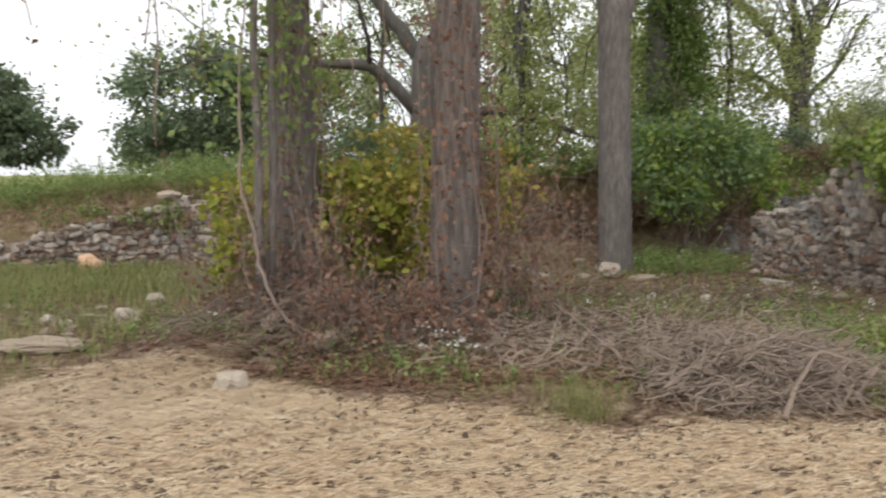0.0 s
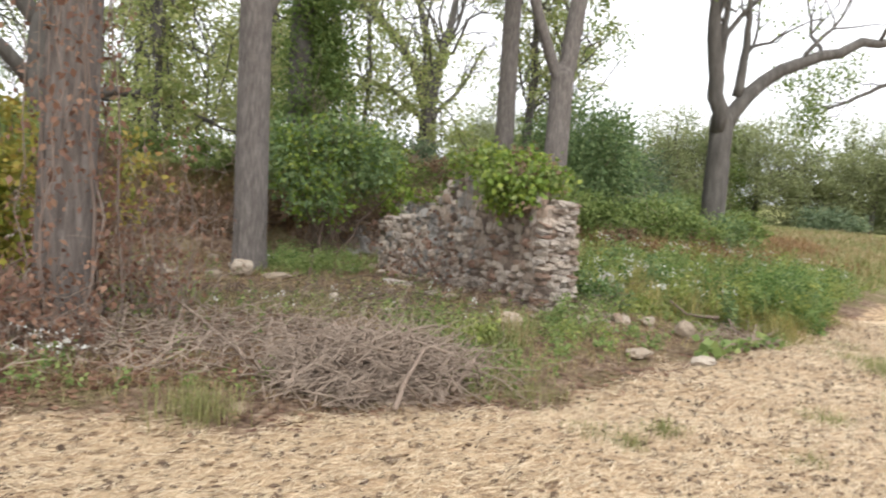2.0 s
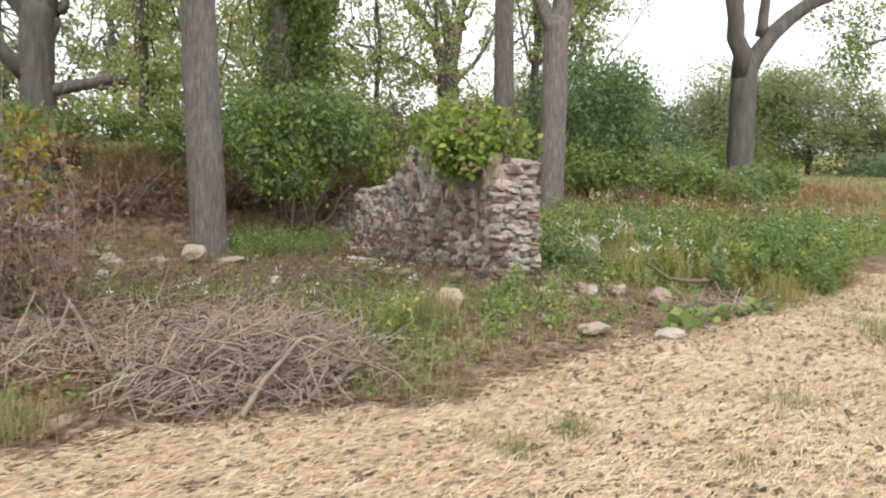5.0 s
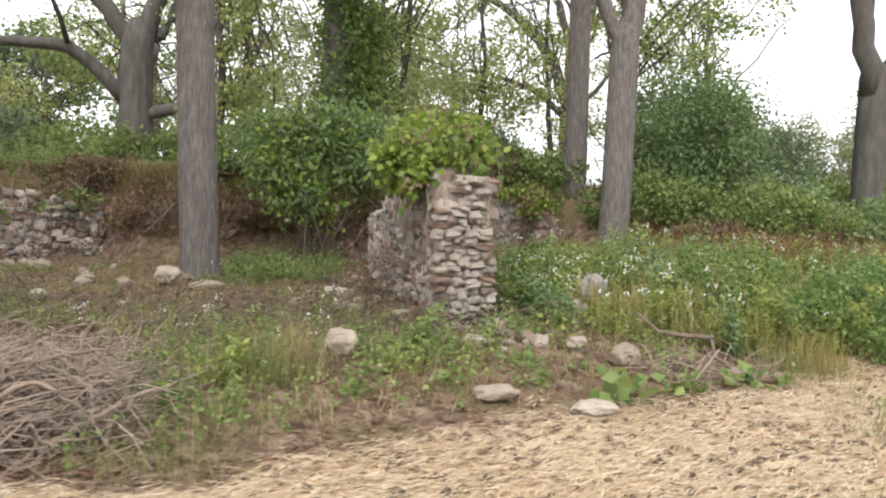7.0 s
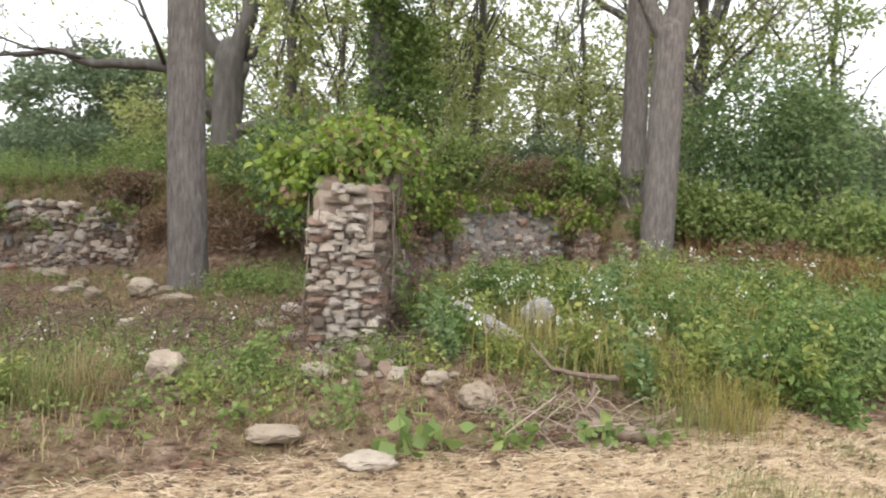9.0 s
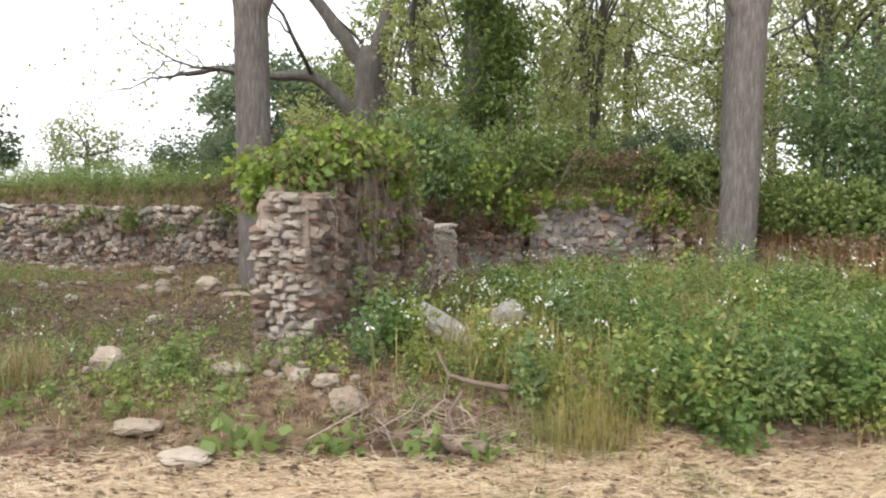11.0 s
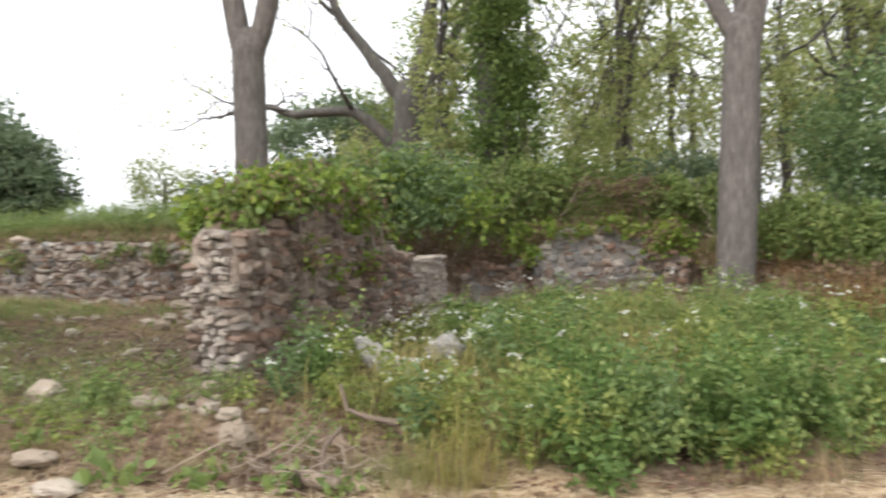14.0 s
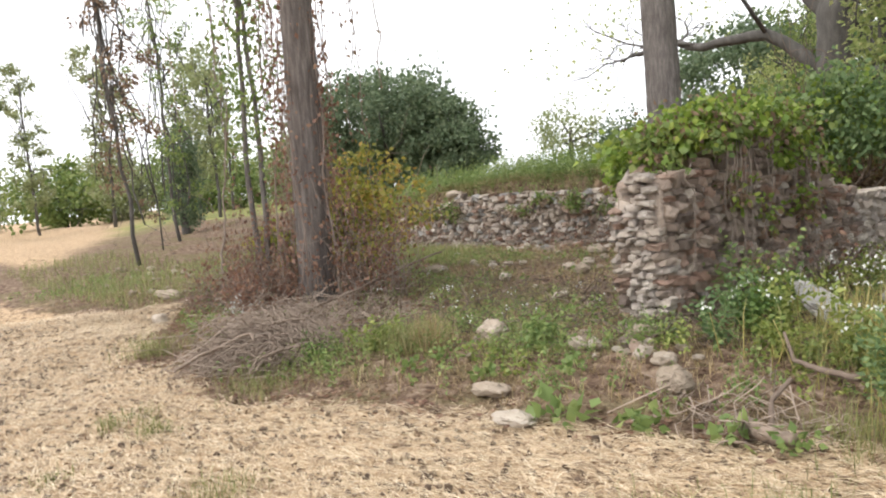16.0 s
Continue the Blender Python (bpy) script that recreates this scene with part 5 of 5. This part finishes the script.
x, y, g = scatter(9000, 6.2, 12, 6.4, 12, 616, lambda x, y: weed_mass(x, y) * (wave(x, y, 1.9, 2.2) > 0.1))
stuff("grass", *blade_arrays(x, y, ground_z(x, y), g.uniform(0.25, 0.6, len(x)), g, 0.0045, 0.9), M_grass_gold, "yellow-green seeding grass among the weeds", "grass")
x, y, g = scatter(2600, 8.0, 10.6, 6.6, 8.2, 604, lambda x, y: weed_mass(x, y) * (wave(x, y, 2.2, 1) > -0.2))
herb_field("weeds", x, y, 0.6 * g.uniform(0.4, 1.2, len(x)), 14, 0.058, M_weed_dark, 605, "taller dark-green weeds along the mulch")
inner = lambda x, y: smooth((y - edge_y(x) - 0.05) / 0.5) * off_wall(x, y) * (0.12 + 0.88 * (wave(x, y, 1.1, 0.7) + 0.5 * wave(x, y, 3.1, 2) > 0.15)) * smooth((13.6 - y) / 0.6)
x, y, g = scatter(5200, -8.5, 6.6, 5.1, 13.6, 606, inner)
herb_field("weeds", x, y, g.uniform(0.05, 0.22, len(x)), 8, 0.05, M_weed, 607, "low scattered green weeds in the litter")
x, y, g = scatter(800, 2.9, 6.8, 5.6, 7.6, 608, lambda x, y: inner(x, y))
herb_field("weeds", x, y, g.uniform(0.06, 0.26, len(x)), 10, 0.042, M_weed, 609, "fresh green weeds before the ruined wall")
x, y, g = scatter(260, 3.2, 4.7, 11.3, 13.4, 610)
herb_field("weeds", x, y, g.uniform(0.12, 0.4, len(x)), 11, 0.05, M_weed, 611, "leafy green weeds beside a tree's foot")
x, y, g = scatter(5200, -10, 1.0, 14.3, 18, 612, lambda x, y: smooth((ground_z(x, y) - 0.7) / 0.3) * (0.3 + 0.7 * (wave(x, y, 1.1, 5) > -0.1)))
herb_field("weeds", x, y, g.uniform(0.2, 0.7, len(x)), 12, 0.06, M_weed, 613, "leafy green weeds on the bank above the low wall")
x, y, g = scatter(2600, 5.0, 9.0, 13.8, 16, 614, lambda x, y: smooth((ground_z(x, y) - 0.7) / 0.3))
herb_field("weeds", x, y, g.uniform(0.15, 0.55, len(x)), 11, 0.06, M_leaf_mid, 615, "yellow-green creeping growth above the grey wall")
# grass
x, y, g = scatter(34000, -9, 6.5, 5.0, 14.2, 620, lambda x, y: inner(x, y) * 0.9)
stuff("grass", *blade_arrays(x, y, ground_z(x, y), g.uniform(0.05, 0.2, len(x)) * (1 + 0.7 * smooth(wave(x, y, 0.9, 4))), g, 0.0035, 0.9), M_grass, "short rough grass in the ruin's floor", "grass")
x, y, g = scatter(48000, -6, 7.2, 5.2, 13.8, 621, lambda x, y: smooth((y - edge_y(x) - 0.1) / 0.5) * off_wall(x, y) * (0.25 + 0.75 * (wave(x, y, 1.5, 2.7) > 0)))
stuff("grass", *blade_arrays(x, y, ground_z(x, y), g.uniform(0.03, 0.16, len(x)), g, 0.003, 1.2), M_grass_dry, "withered tan grass over the ruin's floor", "grass")
x, y, g = scatter(15000, -8.5, -1.2, 9.2, 12.8, 622, lambda x, y: smooth((y - 9.2) / 1.2) * (x < -1.5 - 0.1 * y + 1))
stuff("grass", *blade_arrays(x, y, ground_z(x, y), g.uniform(0.12, 0.36, len(x)), g, 0.0045, 0.7), M_grass, "rough green grass before the low wall", "grass")
x, y, g = scatter(70000, -11, 10, 13.9, 19, 624, lambda x, y: smooth((ground_z(x, y) - 0.9) / 0.3))
stuff("grass", *blade_arrays(x, y, ground_z(x, y), g.uniform(0.1, 0.36, len(x)), g, 0.005, 1.3), M_grass, "unmown grass on the bank's top", "grass")
x, y, g = scatter(26000, -8, 9, 13.6, 16, 626, lambda x, y: smooth((ground_z(x, y) - 0.5) / 0.3))
stuff("grass", *blade_arrays(x, y, ground_z(x, y), g.uniform(0.06, 0.26, len(x)), g, 0.005, 1.6), M_grass_dry, "dry tan grass along the bank's edge", "grass")
x, y, g = scatter(7000, 1.2, 5.0, 13.4, 15.6, 627, lambda x, y: smooth((ground_z(x, y) - 0.3) / 0.3))
stuff("grass", *blade_arrays(x, y, ground_z(x, y), g.uniform(0.08, 0.28, len(x)), g, 0.005, 1.2), M_grass_rust, "rust-brown dead grass on the collapsed bank", "grass")
x, y, g = scatter(60000, 9, 34, 9, 30, 628, lambda x, y: field_mask(x, y) * (y > edge_y(x) + 0.35))
stuff("grass", *blade_arrays(x, y, ground_z(x, y), g.uniform(0.15, 0.4, len(x)), g, 0.012, 0.8), M_grass, "tall meadow grass beyond the weeds", "grass")
x, y, g = scatter(26000, 9.5, 20, 10, 18, 630, lambda x, y: smooth(wave(x, y, 0.7, 1) * 1.5) * smooth((y - 10.5) / 2) * (y > edge_y(x) + 1.0))
stuff("grass", *blade_arrays(x, y, ground_z(x, y), g.uniform(0.2, 0.55, len(x)), g, 0.009, 0.8), M_grass_rust, "rusty seeding grass at the meadow's edge", "grass")
x, y, g = scatter(24000, 10, 34, 9, 26, 634, lambda x, y: field_mask(x, y) * (y > edge_y(x) + 0.35) * (0.25 + 0.75 * (wave(x, y, 0.5, 2) > 0)))
stuff("grass", *blade_arrays(x, y, ground_z(x, y), g.uniform(0.2, 0.5, len(x)), g, 0.011, 0.8), M_grass_dry, "straw-coloured seed heads in the meadow", "grass")
x, y, g = scatter(4500, 10.2, 14.5, 11.2, 13.2, 636, lambda x, y: smooth(0.5 + wave(x, y, 1.4, 3)))
stuff("grass", *blade_arrays(x, y, ground_z(x, y), g.uniform(0.3, 0.75, len(x)), g, 0.006, 1.0), M_grass_rust, "tall rust-brown grass before the thicket", "grass")
x, y, g = scatter(3200, -12, -2.6, 6.4, 9.6, 632, lambda x, y: smooth((y - edge_y(x)) / 0.4))
stuff("grass", *blade_arrays(x, y, ground_z(x, y), g.uniform(0.1, 0.35, len(x)), g, 0.005, 0.8), M_grass, "grass growing through the stony verge", "grass")


def tuft(x, y, n, h, mat, label, spread=0.12, seed=0, bend=0.8):
    g = np.random.default_rng(700 + seed)
    n = int(n * 1.8)
    px, py = g.normal(0, spread, n), g.normal(0, spread, n)
    z = ground_z(x + px, y + py) - float(ground_z(x, y))
    v, t = blade_arrays(px, py, z, g.uniform(0.3, 1.0, n) * h, g, 0.002, bend)
    ob = new("grass_tuft", fast_mesh("grass_tuft", v, t, mat))
    ob.location = (x, y, float(ground_z(x, y)))
    return tagged(ob, label, "grass tuft", kind="stuff")


for k, (x, y, n, h, m, s, words) in enumerate([
        (0.88, 5.3, 170, 0.4, M_grass, 0.13, "green grass tuft at the brush heap"), (3.75, 6.5, 300, 0.45, M_grass, 0.17, "tall green grass tuft before the wall"),
        (3.95, 6.55, 110, 0.55, M_grass_dry, 0.1, "tall straw-coloured seeding grass"), (7.85, 6.6, 170, 0.52, M_grass_gold, 0.15, "golden feathery grass tuft at the weeds' edge"),
        (7.6, 6.5, 170, 0.36, M_grass, 0.16, "green grass tuft at the weeds' edge"), (3.3, 5.3, 260, 0.22, M_grass, 0.2, "low green grass by the brush heap"),
        (1.5, 8.8, 300, 0.25, M_grass, 0.3, "low grass patch in the litter"), (2.8, 8.9, 420, 0.25, M_grass, 0.35, "low grass patch in the litter"),
        (9.6, 7.2, 120, 0.3, M_grass_dry, 0.2, "dry grass tuft at the weeds' edge"), (3.3, 4.1, 60, 0.2, M_grass, 0.05, "small green seedling tuft in the straw"),
        (7.3, 4.9, 150, 0.22, M_grass, 0.16, "green grass tuft growing in the straw"), (8.0, 5.3, 120, 0.2, M_grass, 0.14, "green grass tuft growing in the straw"),
        (5.2, 4.1, 110, 0.18, M_grass, 0.12, "green grass tuft growing in the straw"), (6.3, 3.9, 140, 0.2, M_grass, 0.16, "green grass tuft growing in the straw"),
        (7.46, 5.05, 200, 0.26, M_grass, 0.14, "green grass tuft growing in the straw"), (9.3, 5.45, 260, 0.24, M_grass, 0.2, "green grass tuft growing in the straw"), (3.74, 4.25, 90, 0.2, M_grass, 0.07, "small green seedling tuft in the straw"),
        (7.65, 5.58, 160, 0.16, M_grass, 0.16, "low green grass tuft in the straw"), (8.4, 6.2, 140, 0.14, M_grass, 0.14, "low green grass tuft in the straw"), (3.22, 4.35, 90, 0.14, M_grass, 0.1, "low green grass tuft in the straw"),
        (4.2, 3.5, 60, 0.14, M_grass, 0.08, "thin grass tuft growing in the straw")]):
    tuft(x, y, n, h, m, words, s, k)


def rosette(x, y, r, label, seed, n=34, mat=M_weed):
    g = np.random.default_rng(seed)
    p = g.normal(0, r * 0.4, (n, 3))
    p[:, 2] = np.abs(p[:, 2]) * 0.8 + 0.04
    out = np.concatenate([p[:, :2] / r, np.full((n, 1), 0.3)], 1)
    v, t = leaf_arrays(p, np.full(n, r * 0.5), g, 0.0, 0.42, out)
    plant = new("broadleaf_plant", fast_mesh("broadleaf_plant", v, t, mat))
    plant.location = (x, y, float(ground_z(x, y)))
    return tagged(plant, label, "plant", "broadleaf plants", "stuff")


for k, (x, y, r) in enumerate([(5.98, 5.95, 0.22), (6.5, 6.05, 0.15), (7.0, 6.15, 0.17), (7.3, 6.2, 0.13), (5.55, 6.6, 0.12), (4.9, 6.3, 0.12), (4.3, 6.1, 0.12)]):
    rosette(x, y, r, "low plant with broad bright-green leaves", 720 + k)


# bushy clumps that make up the weed bed
def weed_clump(x, y, r, h, n, size, mat, seed, words):
    g = np.random.default_rng(seed)
    z = float(ground_z(x, y))
    k = 26
    a, q = g.uniform(0, 2 * math.pi, k), np.sqrt(g.uniform(0, 1, k))
    top = np.stack([np.cos(a) * q * r, np.sin(a) * q * r, h * (1 - 0.55 * q ** 2) * g.uniform(0.6, 1.15, k)], 1)
    i, f = g.integers(0, k, n), g.uniform(0.1, 1.0, n) ** 0.6
    p = top[i] * np.stack([0.35 + 0.65 * f, 0.35 + 0.65 * f, f], 1) + g.normal(0, 0.035, (n, 3))
    p[:, 2] = np.maximum(p[:, 2] + ground_z(x + p[:, 0], y + p[:, 1]) - z, 0.02)
    out = np.concatenate([p[:, :2] / r + g.normal(0, 0.7, (n, 2)), np.full((n, 1), 0.2)], 1)
    v, t = leaf_arrays(p, size * (1.25 - 0.5 * f), g, 0.2, 0.28, out)
    plant = new("weed_clump", fast_mesh("weed_clump", v, t, mat))
    plant.location = (x, y, z)
    return tagged(plant, words, "weed", "weed clumps", "stuff")


clumps_at = [(8.4, 7.15, 0.42, 0.62, 2), (8.8, 7.2, 0.45, 0.7, 0), (9.25, 7.45, 0.42, 0.58, 2), (8.1, 7.5, 0.35, 0.5, 1), (9.75, 7.75, 0.45, 0.55, 0), (10.3, 8.1, 0.45, 0.6, 1), (10.9, 8.5, 0.5, 0.6, 2), (7.55, 7.2, 0.3, 0.42, 1), (7.25, 7.75, 0.3, 0.4, 0),
             (6.05, 8.35, 0.28, 0.6, 1), (6.2, 8.0, 0.25, 0.4, 2), (5.98, 8.9, 0.22, 0.5, 2), (6.05, 9.6, 0.25, 0.45, 1), (6.0, 10.4, 0.28, 0.5, 1), (6.1, 11.2, 0.3, 0.45, 1), (6.3, 11.9, 0.3, 0.4, 0), (6.6, 7.55, 0.25, 0.3, 1), (11.6, 9.2, 0.5, 0.6, 0), (8.6, 6.85, 0.22, 0.35, 2), (9.45, 7.3, 0.25, 0.3, 1)]
g = np.random.default_rng(640)
for _ in range(44):
    x, y = g.uniform(6.4, 13), g.uniform(8.2, 12.8)
    if y > edge_y(x) + 0.5:
        clumps_at.append((x, y, g.uniform(0.25, 0.5), g.uniform(0.35, 0.62), int(g.integers(3))))
clumps_at += [(4.65, 6.55, 0.2, 0.2, 1), (4.95, 6.85, 0.2, 0.24, 0), (3.6, 6.75, 0.28, 0.25, 1), (4.4, 6.35, 0.25, 0.22, 0), (3.15, 5.95, 0.22, 0.22, 2), (6.0, 7.2, 0.2, 0.28, 1), (5.5, 6.35, 0.16, 0.2, 0), (5.1, 6.5, 0.18, 0.18, 1), (3.5, 12.3, 0.3, 0.35, 2), (3.9, 11.9, 0.3, 0.3, 0), (6.75, 6.75, 0.2, 0.25, 0)]
for k, (x, y, r, h, m) in enumerate(clumps_at):
    low = h < 0.29
    weed_clump(x, y, r, h, 130 if low else int(200 + 1500 * r * r * (2.0 if y < 8 else 1.5)), 0.045 if low else (0.066 if m == 2 else 0.056), (M_weed, M_weed_light, M_weed_dark)[m], 650 + k,
               ("bushy green weed with pointed leaves", "bushy yellow-green weed", "bushy dark-green weed with broad leaves")[m])


# single tall weeds standing out of the growth
def weed_plant(x, y, h, mat, seed, words):
    g = np.random.default_rng(seed)
    z = float(ground_z(x, y))
    plant = empty("weed_plant", x, y, z, words, "weed", "tall weeds")
    heap, tips = Heap(), []
    for _ in range(4):
        p = limb_path((g.normal(0, 0.03), g.normal(0, 0.03), -0.03), (g.normal(0, 0.16), g.normal(0, 0.16), h * g.uniform(0.65, 1.0)), g, 0.1, 9)
        heap.put(*tube_arrays(p, np.linspace(0.006, 0.002, 9), 4))
        tips.extend(p[2:])
    child("stem", heap.mesh("stem", M_weed), plant)
    n = 270
    k = np.array(tips)[g.integers(0, len(tips), n)]
    out = np.concatenate([g.normal(size=(n, 2)), np.full((n, 1), 0.1)], 1)
    child("foliage", fast_mesh("foliage", *leaf_arrays(k + g.normal(0, 0.035, (n, 3)), np.full(n, 0.056), g, 0.1, 0.26, out), mat), plant)


for k, (x, y, h) in enumerate([(8.1, 7.0, 0.8), (8.5, 6.95, 0.72), (8.8, 7.2, 0.85), (9.2, 7.5, 0.8), (7.9, 7.4, 0.7), (6.1, 7.95, 0.62), (5.95, 8.3, 0.8), (6.3, 8.2, 0.6), (7.4, 8.4, 0.75), (8.2, 8.8, 0.8), (9.0, 9.0, 0.75), (7.8, 9.8, 0.7),
                               (6.6, 9.4, 0.7), (10.0, 8.2, 0.85), (10.6, 9.4, 0.8), (9.6, 10.2, 0.75), (7.1, 7.5, 0.55), (7.5, 7.0, 0.6), (11.4, 9.4, 0.8), (8.6, 10.8, 0.7), (6.15, 7.5, 0.4), (4.75, 7.0, 0.4), (3.5, 6.3, 0.35)]):
    weed_plant(x, y, h * 0.85, (M_weed, M_weed_light, M_leaf_blue)[k % 3], 780 + k, "tall leafy green weed standing above the growth")


# white flower heads
def flowers(x, y, h, name, label, seed):
    g = np.random.default_rng(seed)
    n, m = len(x), 5
    k = np.repeat(np.arange(n), m)
    p = np.stack([x[k], y[k], ground_z(x[k], y[k]) + h[k]], 1) + g.normal(0, 1, (n * m, 3)) * np.array([0.035, 0.035, 0.02])
    out = np.tile(np.array([[0, 0, 2.0]]), (n * m, 1))
    v, t = leaf_arrays(p, np.full(n * m, 0.019), g, 0.0, 0.5, out)
    v2, t2 = leaf_arrays(p, np.full(n * m, 0.019), g, 0.0, 0.5, None)
    return stuff(name, np.concatenate([v, v2]), np.concatenate([t, t2 + len(v)]), M_petal, label, "flowers")


x, y, g = scatter(190, 6.0, 12, 6.8, 11.5, 730, lambda x, y: weed_mass(x, y) * 0.9)
flowers(x, y, np.interp(y - edge_y(x), [0.3, 1, 3], [0.4, 0.48, 0.48]) * g.uniform(0.8, 1.2, len(x)), "white_flowers", "white flower heads among green weeds", 731)
x, y, g = scatter(40, 6.1, 7.6, 7.6, 9.2, 732)
flowers(x, y, 0.42 * g.uniform(0.7, 1.2, len(x)), "white_flowers", "clusters of white flowers by a tilted slab", 733)
x, y, g = scatter(70, -2, 6.5, 7, 13, 734, inner)
flowers(x, y, g.uniform(0.12, 0.26, len(x)), "white_flowers", "small white flowers in the ruin's floor", 735)
x, y, g = scatter(16, -0.15, 0.35, 6.5, 6.9, 736)
flowers(x, y, g.uniform(0.1, 0.25, len(x)), "white_flowers", "white flowers at a trunk's foot", 737)


# fallen leaves
def litter(x, y, g, name, label, mat, size=0.06):
    n = len(x)
    p = np.stack([x, y, ground_z(x, y) + g.uniform(0.004, 0.03, n)], 1)
    v, t = leaf_arrays(p, np.full(n, size), g, 0.0, 0.4)
    v[:, 2] = np.repeat(p[:, 2], 4) + (v[:, 2] - np.repeat(p[:, 2], 4)) * 0.3
    return stuff(name, v, t, mat, label, "leaf litter")


x, y, g = scatter(46000, -6, 7.5, 5.0, 13.8, 740, lambda x, y: smooth((y - edge_y(x) + 0.3) / 0.4) * off_wall(x, y) * 0.8)
litter(x, y, g, "leaf_litter", "dry brown leaf litter over the soil", M_leaf_brown, 0.05)
x, y, g = scatter(14000, -2.4, 2.4, 5.9, 9.6, 742, lambda x, y: smooth((y - edge_y(x)) / 0.3))
litter(x, y, g, "leaf_litter", "reddish-brown leaves heaped under trees", M_leaf_russet, 0.07)
x, y, g = scatter(6500, -4, 11, 2.9, 7, 744, lambda x, y: straw_mask(x, y) * 0.9)
litter(x, y, g, "leaf_litter", "brown leaves strewn on the straw", M_leaf_brown, 0.055)


x, y, g = scatter(11000, -3, 11, 4.6, 8, 746, lambda x, y: smooth(1 - np.abs(y - edge_y(x) - 0.02) / 0.4) * 0.9)
litter(x, y, g, "leaf_litter", "curled tan and russet leaves along the mulch's edge", M_leaf_russet, 0.06)


# ---- straw and husks ----
def strands(n, x0, x1, y0, y1, seed, length, width, label):
    x, y, g = scatter(n, x0, x1, y0, y1, seed, lambda x, y: straw_mask(x, y) * (y > 2.7 + 0.175 * (x - 3.15)))
    n = len(x)
    a = g.normal(0.1, 0.55, n)
    L = g.uniform(0.4, 1.3, n) * length
    d = np.stack([np.cos(a), np.sin(a), g.normal(0.0, 0.12, n)], 1) * L[:, None] / 2
    s = np.stack([-np.sin(a), np.cos(a), np.zeros(n)], 1) * width
    c = np.stack([x, y, ground_z(x, y) + g.uniform(0.006, 0.032, n)], 1)
    bow = np.stack([np.zeros(n), np.zeros(n), g.uniform(0, 0.012, n)], 1) + s * g.normal(0, 4, n)[:, None]
    v = np.stack([c - d - s, c - d + s, c + bow - s, c + bow + s, c + d], 1).reshape(-1, 3)
    b = np.arange(n)[:, None] * 5
    t = np.concatenate([b + np.array([[0, 1, 3]]), b + np.array([[0, 3, 2]]), b + np.array([[2, 3, 4]])])
    return stuff("straw", v, t, M_straw_strand, label, "straw")


strands(170000, -4.5, 11.5, 2.6, 7.4, 760, 0.15, 0.0018, "loose pale straw mulch strewn over soil")
strands(12000, -3.4, -0.8, 5.4, 7.3, 762, 0.16, 0.0018, "thick heaped straw at the mulch's edge")


def husk_mesh(seed):
    bm = bmesh.new()
    bmesh.ops.create_icosphere(bm, subdivisions=2, radius=0.5)
    for v in bm.verts:
        v.co *= 1 + 0.3 * noise.noise(v.co * 3 + Vector((seed, 0, seed * 2)))
    me = bpy.data.meshes.new("nut_husk")
    bm.to_mesh(me)
    bm.free()
    me.materials.append(M_husk)
    return rounded(me)


HUSKS = [husk_mesh(i) for i in range(6)]
x, y, g = scatter(620, -4, 10.5, 2.8, 6.6, 770, lambda x, y: straw_mask(x, y) * (y > 2.75 + 0.175 * (x - 3.15)) * (0.45 + 0.55 * (wave(x, y, 2.1, 3) > 0)))
for px, py in zip(x[:300], y[:300]):
    s = g.uniform(0.025, 0.05)
    ob = new("nut_husk", HUSKS[g.integers(6)])
    ob.matrix_basis = Matrix.LocRotScale((px, py, float(ground_z(px, py)) + s * 0.36), Euler(g.uniform(0, 3, 3)), Vector((s * g.uniform(0.9, 1.3), s, s * 0.85)))
    tagged(ob, "dark brown nut husk lying on straw", "nut husk", "nut husks on the straw")
x, y, g = scatter(7000, -4, 11, 2.8, 7, 772, lambda x, y: straw_mask(x, y) * (y > 2.75 + 0.175 * (x - 3.15)) * (0.2 + 0.8 * (wave(x, y, 3.3, 3) + wave(x, y, 7.7, 1) > 0.2)))
low = [(1, 0, 0), (0, 1, 0), (-1, 0, 0), (0, -1, 0), (0, 0, 1), (0, 0, -1)]
low_t = [(0, 1, 4), (1, 2, 4), (2, 3, 4), (3, 0, 4), (1, 0, 5), (2, 1, 5), (3, 2, 5), (0, 3, 5)]
lv, lt = [], []
for i, (px, py) in enumerate(zip(x, y)):
    s = g.uniform(0.006, 0.03)
    lv.append(np.array(low) * g.uniform(0.6, 1.4, (6, 1)) * s * np.array([1.3, 1, 0.7]) + np.array([px, py, 0.0]))
    lt.append(np.array(low_t) + 6 * i)
lv, lt = np.concatenate(lv), np.concatenate(lt)
lv[:, 2] += ground_z(lv[:, 0], lv[:, 1]) + 0.014
stuff("clods", lv, lt, M_husk, "small dark clods of soil in straw", "soil clods")
